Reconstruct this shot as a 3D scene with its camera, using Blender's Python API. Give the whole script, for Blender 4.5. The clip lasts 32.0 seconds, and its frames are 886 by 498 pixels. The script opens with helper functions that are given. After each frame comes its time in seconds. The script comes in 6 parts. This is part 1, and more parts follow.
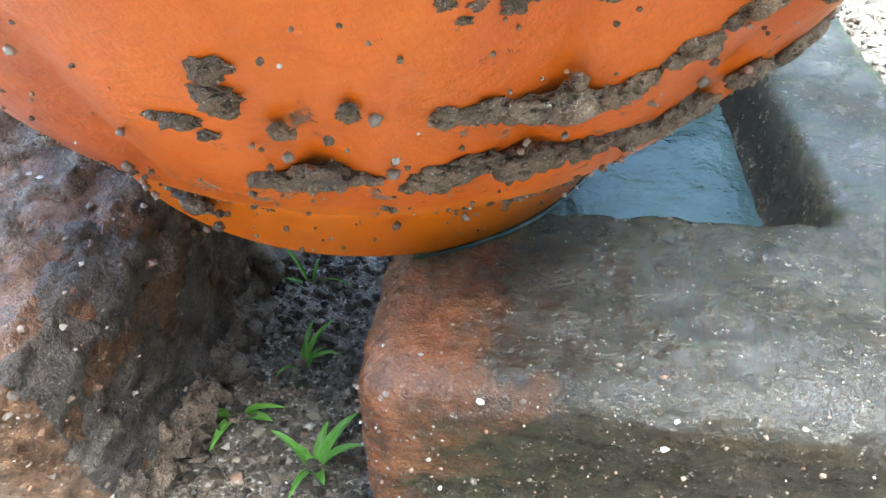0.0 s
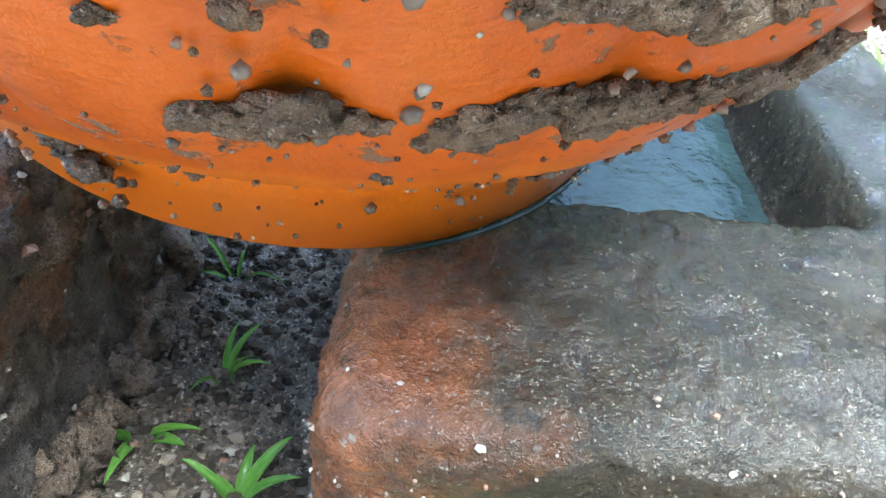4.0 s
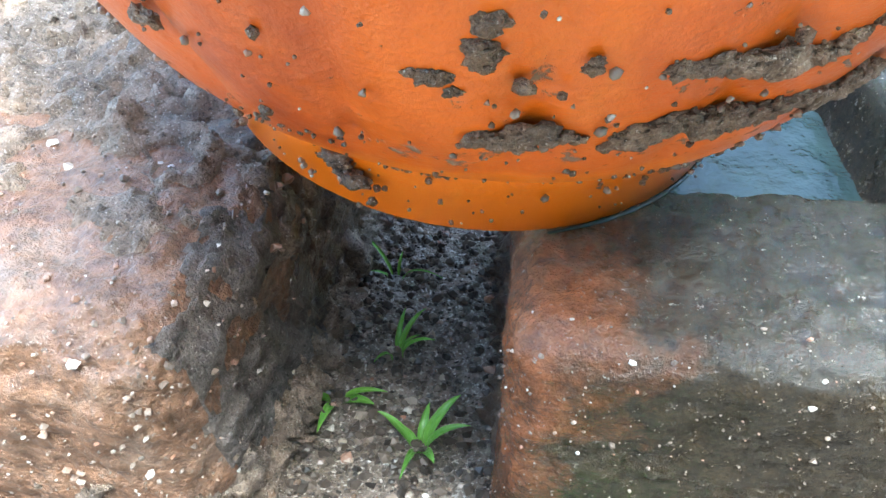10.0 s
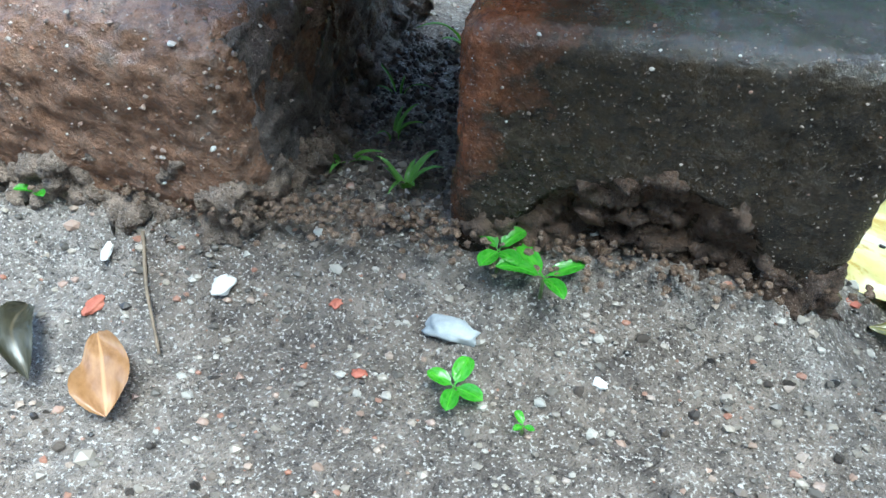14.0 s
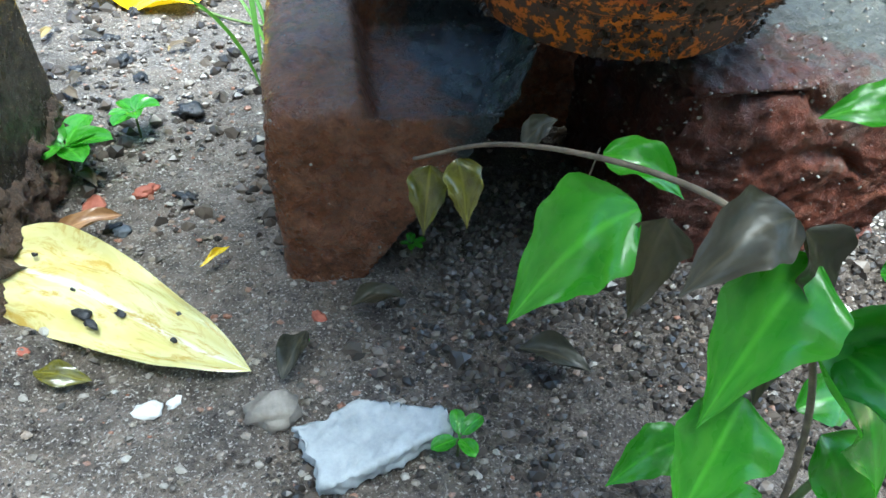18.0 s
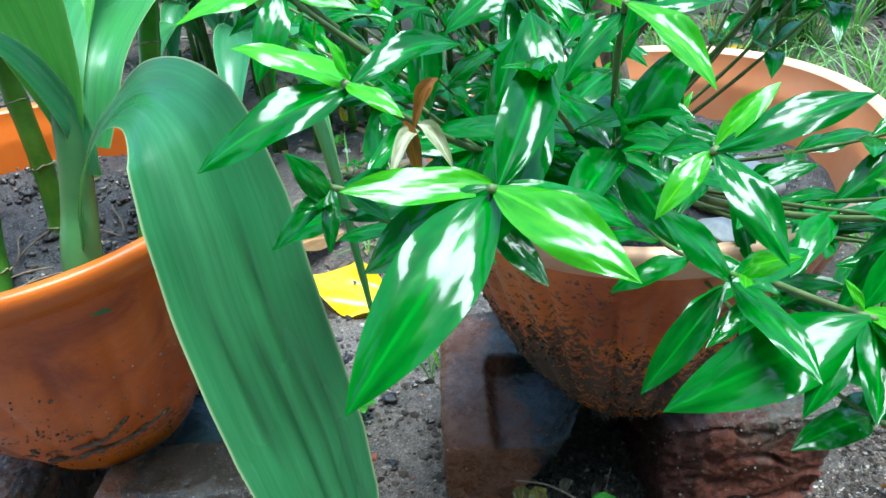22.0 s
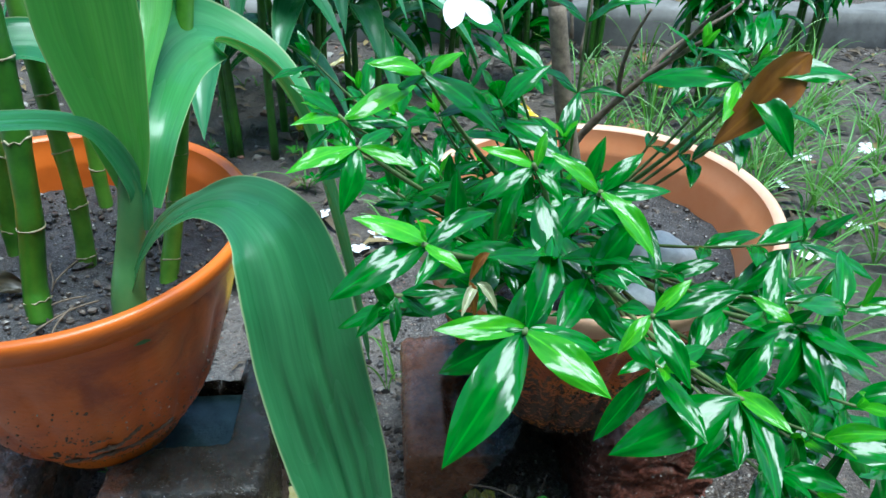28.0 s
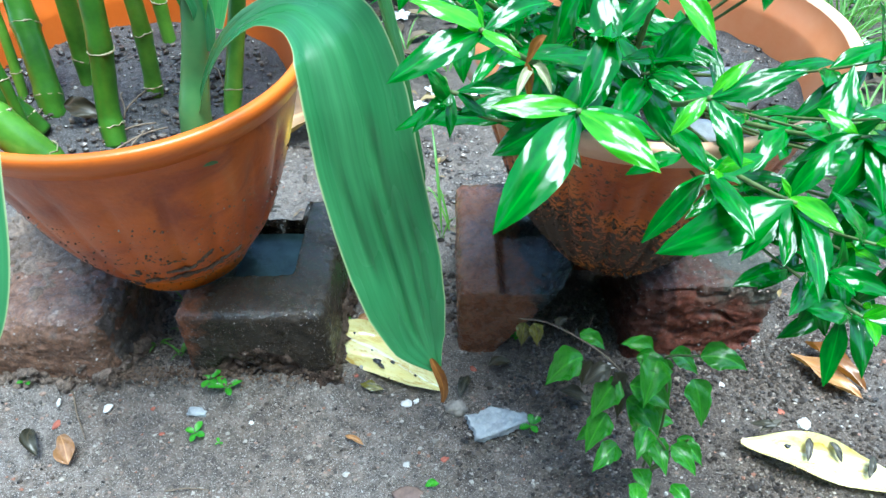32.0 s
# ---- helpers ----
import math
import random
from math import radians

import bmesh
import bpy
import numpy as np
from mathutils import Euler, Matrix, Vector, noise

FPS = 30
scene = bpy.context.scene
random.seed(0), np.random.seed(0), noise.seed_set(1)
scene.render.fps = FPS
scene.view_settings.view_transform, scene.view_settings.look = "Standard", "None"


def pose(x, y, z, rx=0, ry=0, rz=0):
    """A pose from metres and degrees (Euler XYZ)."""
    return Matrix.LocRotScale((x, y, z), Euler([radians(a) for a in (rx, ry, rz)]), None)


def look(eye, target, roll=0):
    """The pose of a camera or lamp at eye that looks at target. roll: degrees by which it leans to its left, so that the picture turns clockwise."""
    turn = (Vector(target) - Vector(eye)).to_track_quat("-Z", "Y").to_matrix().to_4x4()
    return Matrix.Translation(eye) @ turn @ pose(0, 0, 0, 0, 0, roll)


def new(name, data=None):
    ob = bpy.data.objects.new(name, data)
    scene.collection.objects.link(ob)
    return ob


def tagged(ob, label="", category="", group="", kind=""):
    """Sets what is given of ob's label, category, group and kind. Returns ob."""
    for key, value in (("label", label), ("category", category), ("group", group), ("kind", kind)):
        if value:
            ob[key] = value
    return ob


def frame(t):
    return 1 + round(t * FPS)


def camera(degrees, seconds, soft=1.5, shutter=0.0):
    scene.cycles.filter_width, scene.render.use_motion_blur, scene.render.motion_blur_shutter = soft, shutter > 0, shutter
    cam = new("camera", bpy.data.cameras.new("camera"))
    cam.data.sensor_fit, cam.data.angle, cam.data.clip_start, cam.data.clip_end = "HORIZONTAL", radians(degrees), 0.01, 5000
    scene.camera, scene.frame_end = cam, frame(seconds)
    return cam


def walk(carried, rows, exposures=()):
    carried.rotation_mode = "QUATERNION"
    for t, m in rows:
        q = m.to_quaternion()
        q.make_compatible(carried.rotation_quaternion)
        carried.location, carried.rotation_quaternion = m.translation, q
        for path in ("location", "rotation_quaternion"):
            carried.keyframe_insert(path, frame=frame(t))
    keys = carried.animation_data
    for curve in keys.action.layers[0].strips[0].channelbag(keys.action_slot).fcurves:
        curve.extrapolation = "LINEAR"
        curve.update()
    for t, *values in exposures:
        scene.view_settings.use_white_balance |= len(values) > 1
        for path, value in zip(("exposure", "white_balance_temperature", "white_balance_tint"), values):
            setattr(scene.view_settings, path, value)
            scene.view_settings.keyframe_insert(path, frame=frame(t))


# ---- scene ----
cam = camera(65.5, 32.0)
PATH = [
    (0, (0.039, 0.032, 0.172), (-0.097, 1.497, -1.183), 1.1),
    (0.5, (0.035, 0.045, 0.171), (-0.035, 1.467, -1.233), 2.1),
    (1, (0.032, 0.051, 0.163), (0.03, 1.485, -1.232), 4.6),
    (1.5, (0.03, 0.051, 0.157), (0.063, 1.497, -1.224), 6.6),
    (2, (0.032, 0.053, 0.159), (0.067, 1.508, -1.214), 5.8),
    (2.5, (0.032, 0.051, 0.158), (0.079, 1.517, -1.202), 7.0),
    (4.5, (0.029, 0.05, 0.151), (0.139, 1.525, -1.195), 9.5),
    (5, (0.031, 0.049, 0.148), (0.155, 1.528, -1.192), 10.7),
    (5.5, (0.031, 0.048, 0.146), (0.162, 1.537, -1.183), 11.6),
    (6, (0.032, 0.046, 0.146), (0.15, 1.534, -1.185), 11.5),
    (6.5, (0.03, 0.04, 0.141), (0.139, 1.52, -1.201), 12.1),
    (7, (0.031, 0.04, 0.144), (0.128, 1.528, -1.189), 11.7),
    (7.5, (0.032, 0.042, 0.146), (0.123, 1.547, -1.168), 11.3),
    (8, (0.031, 0.043, 0.148), (0.128, 1.551, -1.162), 11.0),
    (8.5, (0.032, 0.041, 0.148), (0.118, 1.549, -1.163), 10.7),
    (9, (0.034, 0.039, 0.16), (-0.004, 1.544, -1.157), 4.6),
    (9.5, (0.024, 0.026, 0.17), (-0.156, 1.513, -1.154), -0.3),
    (10, (0.02, 0.021, 0.171), (-0.181, 1.503, -1.157), -0.8),
    (10.5, (0.021, 0.018, 0.172), (-0.188, 1.505, -1.149), -0.5),
    (11, (0.022, 0.017, 0.17), (-0.176, 1.52, -1.134), 0.6),
    (11.5, (0.024, 0.014, 0.17), (-0.166, 1.537, -1.112), 1.7),
    (12, (0.021, 0.002, 0.163), (-0.169, 1.511, -1.136), 2.5),
    (12.5, (0.024, -0.014, 0.159), (-0.17, 1.483, -1.154), 3.3),
    (13, (0.031, -0.029, 0.155), (-0.169, 1.421, -1.207), 2.5),
    (13.5, (0.037, -0.047, 0.159), (-0.201, 1.403, -1.198), 2.1),
    (15.5, (0.086, -0.101, 0.172), (-0.109, 1.242, -1.297), 2.9),
    (16, (0.12, -0.113, 0.178), (-0.064, 1.232, -1.291), 2.0),
    (16.5, (0.174, -0.124, 0.176), (0.028, 1.305, -1.215), 1.4),
    (17, (0.205, -0.111, 0.175), (0.185, 1.285, -1.257), 3.2),
    (17.5, (0.246, -0.082, 0.191), (0.399, 1.359, -1.188), 3.0),
    (18, (0.26, -0.062, 0.191), (0.518, 1.408, -1.14), 3.3),
    (18.5, (0.262, -0.065, 0.195), (0.512, 1.409, -1.133), 3.1),
    (19, (0.265, -0.067, 0.196), (0.506, 1.399, -1.144), 3.2),
    (19.5, (0.264, -0.067, 0.202), (0.528, 1.45, -1.074), 4.3),
    (20, (0.265, -0.086, 0.22), (0.487, 1.477, -1.008), 3.4),
    (20.5, (0.264, -0.115, 0.259), (0.417, 1.521, -0.88), 2.4),
    (21, (0.263, -0.152, 0.307), (0.334, 1.494, -0.826), -0.5),
    (21.5, (0.265, -0.177, 0.366), (0.255, 1.539, -0.66), -2.8),
    (22, (0.261, -0.193, 0.407), (0.179, 1.546, -0.577), -5.3),
    (22.5, (0.26, -0.213, 0.432), (0.149, 1.549, -0.507), -4.2),
    (23, (0.252, -0.241, 0.46), (0.12, 1.549, -0.424), -3.3),
    (23.5, (0.244, -0.253, 0.467), (0.105, 1.517, -0.453), -2.5),
    (24, (0.232, -0.259, 0.475), (0.048, 1.476, -0.503), -3.3),
    (24.5, (0.221, -0.253, 0.481), (0.067, 1.473, -0.517), -2.2),
    (26.5, (0.199, -0.243, 0.476), (0.203, 1.483, -0.535), 1.4),
    (27, (0.206, -0.245, 0.477), (0.212, 1.48, -0.535), 1.7),
    (27.5, (0.217, -0.239, 0.479), (0.287, 1.504, -0.499), 1.3),
    (28, (0.23, -0.241, 0.476), (0.361, 1.479, -0.537), 1.2),
    (28.5, (0.241, -0.247, 0.478), (0.316, 1.432, -0.607), -1.9),
    (29, (0.243, -0.25, 0.478), (0.306, 1.425, -0.614), -2.9),
    (29.5, (0.243, -0.252, 0.478), (0.314, 1.434, -0.596), -2.4),
    (30, (0.243, -0.253, 0.478), (0.318, 1.438, -0.588), -2.1),
    (30.5, (0.244, -0.254, 0.479), (0.301, 1.424, -0.607), -2.9),
    (31, (0.241, -0.253, 0.459), (0.313, 1.344, -0.743), -0.8),
    (31.5, (0.233, -0.261, 0.456), (0.197, 1.268, -0.833), -1.3),
    (32, (0.23, -0.263, 0.456), (0.196, 1.26, -0.841), -0.8),
]
EXPOSURES = [(0, 4.27, 6410, -2), (4.5, 4.37, 6310, -2), (6, 4.63, 6310, -2), (8.2, 4.6, 6310, -2), (9.5, 4.36, 6340, -2), (12, 4.16, 5840, -3), (13, 3.72, 5700, -4), (13.5, 3.24, 5570, -5), (15.5, 2.24, 5580, -6), (17, 2.52, 5680, -5), (18, 2.89, 5770, -4), (20.6, 2.99, 5670, -4), (21.5, 2.51, 5470, -5), (22.2, 2.14, 5570, -5), (23, 1.78, 5520, -5), (30.6, 1.78, 5470, -5), (31.1, 2.16, 5470, -5), (31.6, 2.48, 5420, -5), (32, 2.54, 5420, -5)]
walk(cam, [(t, look(eye, target, roll)) for t, eye, target, roll in PATH], EXPOSURES)

# ---- world, light ----
world = bpy.data.worlds.new("sky")
scene.world = world
world.use_nodes = True
wn = world.node_tree.nodes
wl = world.node_tree.links
sky = wn.new("ShaderNodeTexSky")
sky.sky_type = "NISHITA"
sky.sun_disc = False
sky.sun_elevation = radians(77)
sky.sun_rotation = radians(138)
sky.air_density = 1.0
sky.dust_density = 1.0
sky.ozone_density = 1.0
wl.new(sky.outputs[0], wn["Background"].inputs[0])
wn["Background"].inputs[1].default_value = 0.095
sun = new("sun", bpy.data.lights.new("sun", "SUN"))
sun.data.energy = 1.75
sun.data.angle = radians(36)
sun.data.color = (1.0, 0.985, 0.96)
sun.matrix_world = look((0.75, -0.4, 3.0), (0.3, 0.1, 0))



# ---- material helpers ----
def mat(name, rough=0.6, metal=0.0):
    m = bpy.data.materials.new(name)
    m.use_nodes = True
    b = m.node_tree.nodes["Principled BSDF"]
    b.inputs["Roughness"].default_value = rough
    b.inputs["Metallic"].default_value = metal
    return m, m.node_tree.nodes, m.node_tree.links, b


def noise_node(n, l, scale, detail=4.0, rough=0.6, coord="Object", distort=0.0):
    tc = n.new("ShaderNodeTexCoord")
    t = n.new("ShaderNodeTexNoise")
    t.inputs["Scale"].default_value = scale
    t.inputs["Detail"].default_value = detail
    t.inputs["Roughness"].default_value = rough
    t.inputs["Distortion"].default_value = distort
    l.new(tc.outputs[coord], t.inputs["Vector"])
    return t


def ramp(n, l, src, stops):
    r = n.new("ShaderNodeValToRGB")
    e = r.color_ramp.elements
    while len(e) < len(stops):
        e.new(0.5)
    for k, (p, c) in enumerate(stops):
        e[k].position = p
        e[k].color = (*c, 1)
    l.new(src, r.inputs[0])
    return r


def mix(n, l, fac, a, b, kind="MIX"):
    m = n.new("ShaderNodeMix")
    m.data_type = "RGBA"
    m.blend_type = kind
    for sock, v in ((m.inputs[0], fac), (m.inputs[6], a), (m.inputs[7], b)):
        if hasattr(v, "is_output"):
            l.new(v, sock)
        elif isinstance(v, tuple):
            sock.default_value = (*v, 1)
        else:
            sock.default_value = v
    return m.outputs[2]


def bump(n, l, b, height, strength=0.5, dist=0.002):
    k = n.new("ShaderNodeBump")
    k.inputs["Strength"].default_value = strength
    k.inputs["Distance"].default_value = dist
    l.new(height, k.inputs["Height"])
    l.new(k.outputs[0], b.inputs["Normal"])
    film = n.new("ShaderNodeBump")
    film.inputs["Strength"].default_value = strength * 0.6
    film.inputs["Distance"].default_value = dist * 0.4
    l.new(height, film.inputs["Height"])
    l.new(film.outputs[0], b.inputs["Coat Normal"])
    return k


def soil_material(name, dark, light, speck, wet=0.55, scale=1.0, damp=None):
    m, n, l, b = mat(name, wet)
    big = noise_node(n, l, 9 * scale, 5)
    mid = noise_node(n, l, 90 * scale, 6, 0.7)
    fine = noise_node(n, l, 420 * scale, 3, 0.8)
    c1 = ramp(n, l, mid.outputs[0], [(0.3, dark), (0.7, light)])
    c2 = ramp(n, l, big.outputs[0], [(0.3, (0.5, 0.48, 0.48)), (0.5, (1.0, 0.9, 0.8)), (0.68, (1.12, 1.1, 1.08))])
    col = mix(n, l, 1.0, c1.outputs[0], c2.outputs[0], "MULTIPLY")
    pits = ramp(n, l, fine.outputs[0], [(0.36, (0.35, 0.34, 0.34)), (0.47, (1, 1, 1))])
    col = mix(n, l, 1.0, col, pits.outputs[0], "MULTIPLY")
    grain = noise_node(n, l, 900 * scale, 2, 0.6)
    sp = ramp(n, l, grain.outputs[0], [(0.57 if scale < 2 else 0.61, (0, 0, 0)), (0.65 if scale < 2 else 0.75, (1, 1, 1))])
    col = mix(n, l, sp.outputs[0], col, speck)
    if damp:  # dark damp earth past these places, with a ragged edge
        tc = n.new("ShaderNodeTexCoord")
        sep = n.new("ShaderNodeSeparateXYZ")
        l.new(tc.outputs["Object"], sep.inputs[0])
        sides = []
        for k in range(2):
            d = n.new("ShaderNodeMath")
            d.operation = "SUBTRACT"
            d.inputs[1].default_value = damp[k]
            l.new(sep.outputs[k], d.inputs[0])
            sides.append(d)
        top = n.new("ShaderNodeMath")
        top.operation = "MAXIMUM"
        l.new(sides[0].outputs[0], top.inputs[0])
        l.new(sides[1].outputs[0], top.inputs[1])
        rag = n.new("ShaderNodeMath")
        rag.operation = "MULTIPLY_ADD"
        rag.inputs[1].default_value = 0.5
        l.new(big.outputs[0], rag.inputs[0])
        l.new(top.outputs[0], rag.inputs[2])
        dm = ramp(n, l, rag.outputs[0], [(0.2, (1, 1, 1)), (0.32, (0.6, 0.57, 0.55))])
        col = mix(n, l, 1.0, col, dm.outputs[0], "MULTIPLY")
    l.new(col, b.inputs["Base Color"])
    rr = ramp(n, l, big.outputs[0], [(0.35, (wet - 0.2,) * 3), (0.6, (wet + 0.25,) * 3)])
    l.new(rr.outputs[0], b.inputs["Roughness"])
    h = mix(n, l, 0.5, mid.outputs[0], fine.outputs[0])
    bump(n, l, b, h, 1.0, 0.008 / scale)
    return m


def brick_material(name, base, tint, moss, moss_amount, wet, lean=(0, 0, 0), shift=0.0, soaked_shade=None):
    m, n, l, b = mat(name, 0.4)
    big = noise_node(n, l, 14, 5, 0.65, distort=0.6)
    mid = noise_node(n, l, 60, 6, 0.7)
    fine = noise_node(n, l, 700, 4, 0.75)
    c = ramp(n, l, mid.outputs[0], [(0.28, tuple(v * 0.45 for v in base)), (0.5, base), (0.75, tint)])
    tc = n.new("ShaderNodeTexCoord")
    dot = n.new("ShaderNodeVectorMath")
    dot.operation = "DOT_PRODUCT"
    l.new(tc.outputs["Object"], dot.inputs[0])
    dot.inputs[1].default_value = lean
    grow = n.new("ShaderNodeMath")
    grow.operation = "ADD"
    l.new(dot.outputs["Value"], grow.inputs[0])
    rag = n.new("ShaderNodeMath")
    rag.operation = "MULTIPLY_ADD"
    rag.inputs[1].default_value = 0.7
    l.new(mid.outputs[0], rag.inputs[0])
    l.new(big.outputs[0], rag.inputs[2])
    low = n.new("ShaderNodeMath")
    low.operation = "SUBTRACT"
    low.inputs[1].default_value = 0.35
    l.new(rag.outputs[0], low.inputs[0])
    l.new(low.outputs[0], grow.inputs[1])
    off = n.new("ShaderNodeMath")
    off.operation = "ADD"
    off.inputs[1].default_value = shift
    l.new(grow.outputs[0], off.inputs[0])
    ms = ramp(n, l, off.outputs[0], [(moss_amount, (0, 0, 0)), (moss_amount + 0.22, (1, 1, 1))])
    mcol = ramp(n, l, mid.outputs[0], [(0.3, tuple(v * 0.5 for v in moss)), (0.7, moss)])
    col = mix(n, l, ms.outputs[0], c.outputs[0], mcol.outputs[0])
    if soaked_shade is not None:  # wet stain and the pot's shadow, painted dark up to this place along the brick, with a ragged edge
        sx = n.new("ShaderNodeSeparateXYZ")
        l.new(tc.outputs["Object"], sx.inputs[0])
        edge = n.new("ShaderNodeMath")
        edge.operation = "MULTIPLY_ADD"
        edge.inputs[1].default_value = 0.025
        l.new(big.outputs[0], edge.inputs[0])
        l.new(sx.outputs[0], edge.inputs[2])
        sm = n.new("ShaderNodeMapRange")
        sm.inputs["From Min"].default_value = soaked_shade + 0.012
        sm.inputs["From Max"].default_value = soaked_shade + 0.016
        l.new(edge.outputs[0], sm.inputs["Value"])
        dark = mix(n, l, 1.0, col, (0.38, 0.34, 0.32), "MULTIPLY")
        col = mix(n, l, sm.outputs[0], dark, col)
    grain = noise_node(n, l, 300, 4, 0.7)
    gr = ramp(n, l, grain.outputs[0], [(0.35, (0.55, 0.55, 0.56)), (0.6, (1.15, 1.12, 1.08))])
    col = mix(n, l, 1.0, col, gr.outputs[0], "MULTIPLY")
    sp = ramp(n, l, fine.outputs[0], [(0.62, (0, 0, 0)), (0.68, (1, 1, 1))])
    col = mix(n, l, sp.outputs[0], col, (0.32, 0.28, 0.24))
    chips = n.new("ShaderNodeTexVoronoi")
    chips.inputs["Scale"].default_value = 420
    l.new(tc.outputs["Object"], chips.inputs["Vector"])
    near = ramp(n, l, chips.outputs["Distance"], [(0.16, (1, 1, 1)), (0.24, (0, 0, 0))])
    some = ramp(n, l, chips.outputs["Color"], [(0.95, (0, 0, 0)), (0.97, (1, 1, 1))])
    dots = mix(n, l, 1.0, near.outputs[0], some.outputs[0], "MULTIPLY")
    col = mix(n, l, dots, col, (0.75, 0.73, 0.68))
    l.new(col, b.inputs["Base Color"])
    rr = ramp(n, l, mid.outputs[0], [(0.3, (wet,) * 3), (0.7, (wet + 0.25,) * 3)])
    l.new(rr.outputs[0], b.inputs["Roughness"])
    h = mix(n, l, 0.5, grain.outputs[0], fine.outputs[0])
    h = mix(n, l, 0.3, h, mid.outputs[0])
    bump(n, l, b, h, 1.0, 0.0075 if wet < 0.2 else 0.005)
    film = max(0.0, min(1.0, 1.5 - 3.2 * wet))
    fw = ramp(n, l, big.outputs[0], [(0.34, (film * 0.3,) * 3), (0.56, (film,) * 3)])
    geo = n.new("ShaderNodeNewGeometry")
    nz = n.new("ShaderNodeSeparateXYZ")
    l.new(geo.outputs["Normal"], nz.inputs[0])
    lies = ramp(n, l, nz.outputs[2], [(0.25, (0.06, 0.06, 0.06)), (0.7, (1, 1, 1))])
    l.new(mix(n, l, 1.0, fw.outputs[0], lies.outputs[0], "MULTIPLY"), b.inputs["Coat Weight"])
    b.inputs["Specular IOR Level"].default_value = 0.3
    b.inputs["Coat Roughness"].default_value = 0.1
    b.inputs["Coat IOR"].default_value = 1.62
    return m


def plastic_material(name, base, dirt, amount, height_dirt, ring=-0.2):
    """Orange plastic with dried mud: specks, streaks and a mud band near the foot."""
    m, n, l, b = mat(name, 0.33)
    big = noise_node(n, l, 22, 6, 0.7, distort=0.5)
    fine = noise_node(n, l, 260, 5, 0.7)
    tone = noise_node(n, l, 16, 5, 0.65, distort=0.8)
    c = ramp(n, l, tone.outputs[0], [(0.36, (base[0] * 0.5, base[1] * 0.36, base[2] * 0.6)), (0.5, (base[0] * 0.82, base[1] * 0.75, base[2])), (0.62, base)])
    tc = n.new("ShaderNodeTexCoord")
    sep = n.new("ShaderNodeSeparateXYZ")
    l.new(tc.outputs["Object"], sep.inputs[0])
    band = n.new("ShaderNodeMapRange")
    band.inputs["From Min"].default_value = height_dirt
    band.inputs["From Max"].default_value = height_dirt * 0.2
    band.inputs["To Min"].default_value = 0.0
    band.inputs["To Max"].default_value = amount
    l.new(sep.outputs[2], band.inputs["Value"])
    add = n.new("ShaderNodeMath")
    add.operation = "ADD"
    l.new(band.outputs[0], add.inputs[0])
    l.new(fine.outputs[0], add.inputs[1])
    add2 = n.new("ShaderNodeMath")
    add2.operation = "MULTIPLY_ADD"
    l.new(big.outputs[0], add2.inputs[0])
    add2.inputs[1].default_value = 0.5
    l.new(add.outputs[0], add2.inputs[2])
    foot = n.new("ShaderNodeMapRange")
    foot.inputs["From Min"].default_value = 0.016
    foot.inputs["From Max"].default_value = 0.021
    foot.inputs["To Min"].default_value = ring
    foot.inputs["To Max"].default_value = 0.0
    l.new(sep.outputs[2], foot.inputs["Value"])
    add3 = n.new("ShaderNodeMath")
    add3.operation = "ADD"
    l.new(add2.outputs[0], add3.inputs[0])
    l.new(foot.outputs[0], add3.inputs[1])
    clean = n.new("ShaderNodeMapRange")
    clean.inputs["From Min"].default_value = 0.0185
    clean.inputs["From Max"].default_value = 0.0165
    l.new(sep.outputs[2], clean.inputs["Value"])
    body = mix(n, l, clean.outputs[0], c.outputs[0], (min(base[0] * 1.12, 0.85), base[1] * 1.3, base[2]))
    d = ramp(n, l, add3.outputs[0], [(0.94, (0, 0, 0)), (1.0, (1, 1, 1))])
    dcol = ramp(n, l, fine.outputs[0], [(0.3, tuple(v * 0.4 for v in dirt)), (0.7, dirt)])
    col = mix(n, l, d.outputs[0], body, dcol.outputs[0])
    l.new(col, b.inputs["Base Color"])
    rr = ramp(n, l, d.outputs[0], [(0.0, (0.3,) * 3), (1.0, (0.75,) * 3)])
    l.new(rr.outputs[0], b.inputs["Roughness"])
    b.inputs["Coat Weight"].default_value = 0.15
    b.inputs["Coat Roughness"].default_value = 0.15
    hh = mix(n, l, 0.5, d.outputs[0], fine.outputs[0])
    bump(n, l, b, hh, 0.5, 0.0015)
    return m


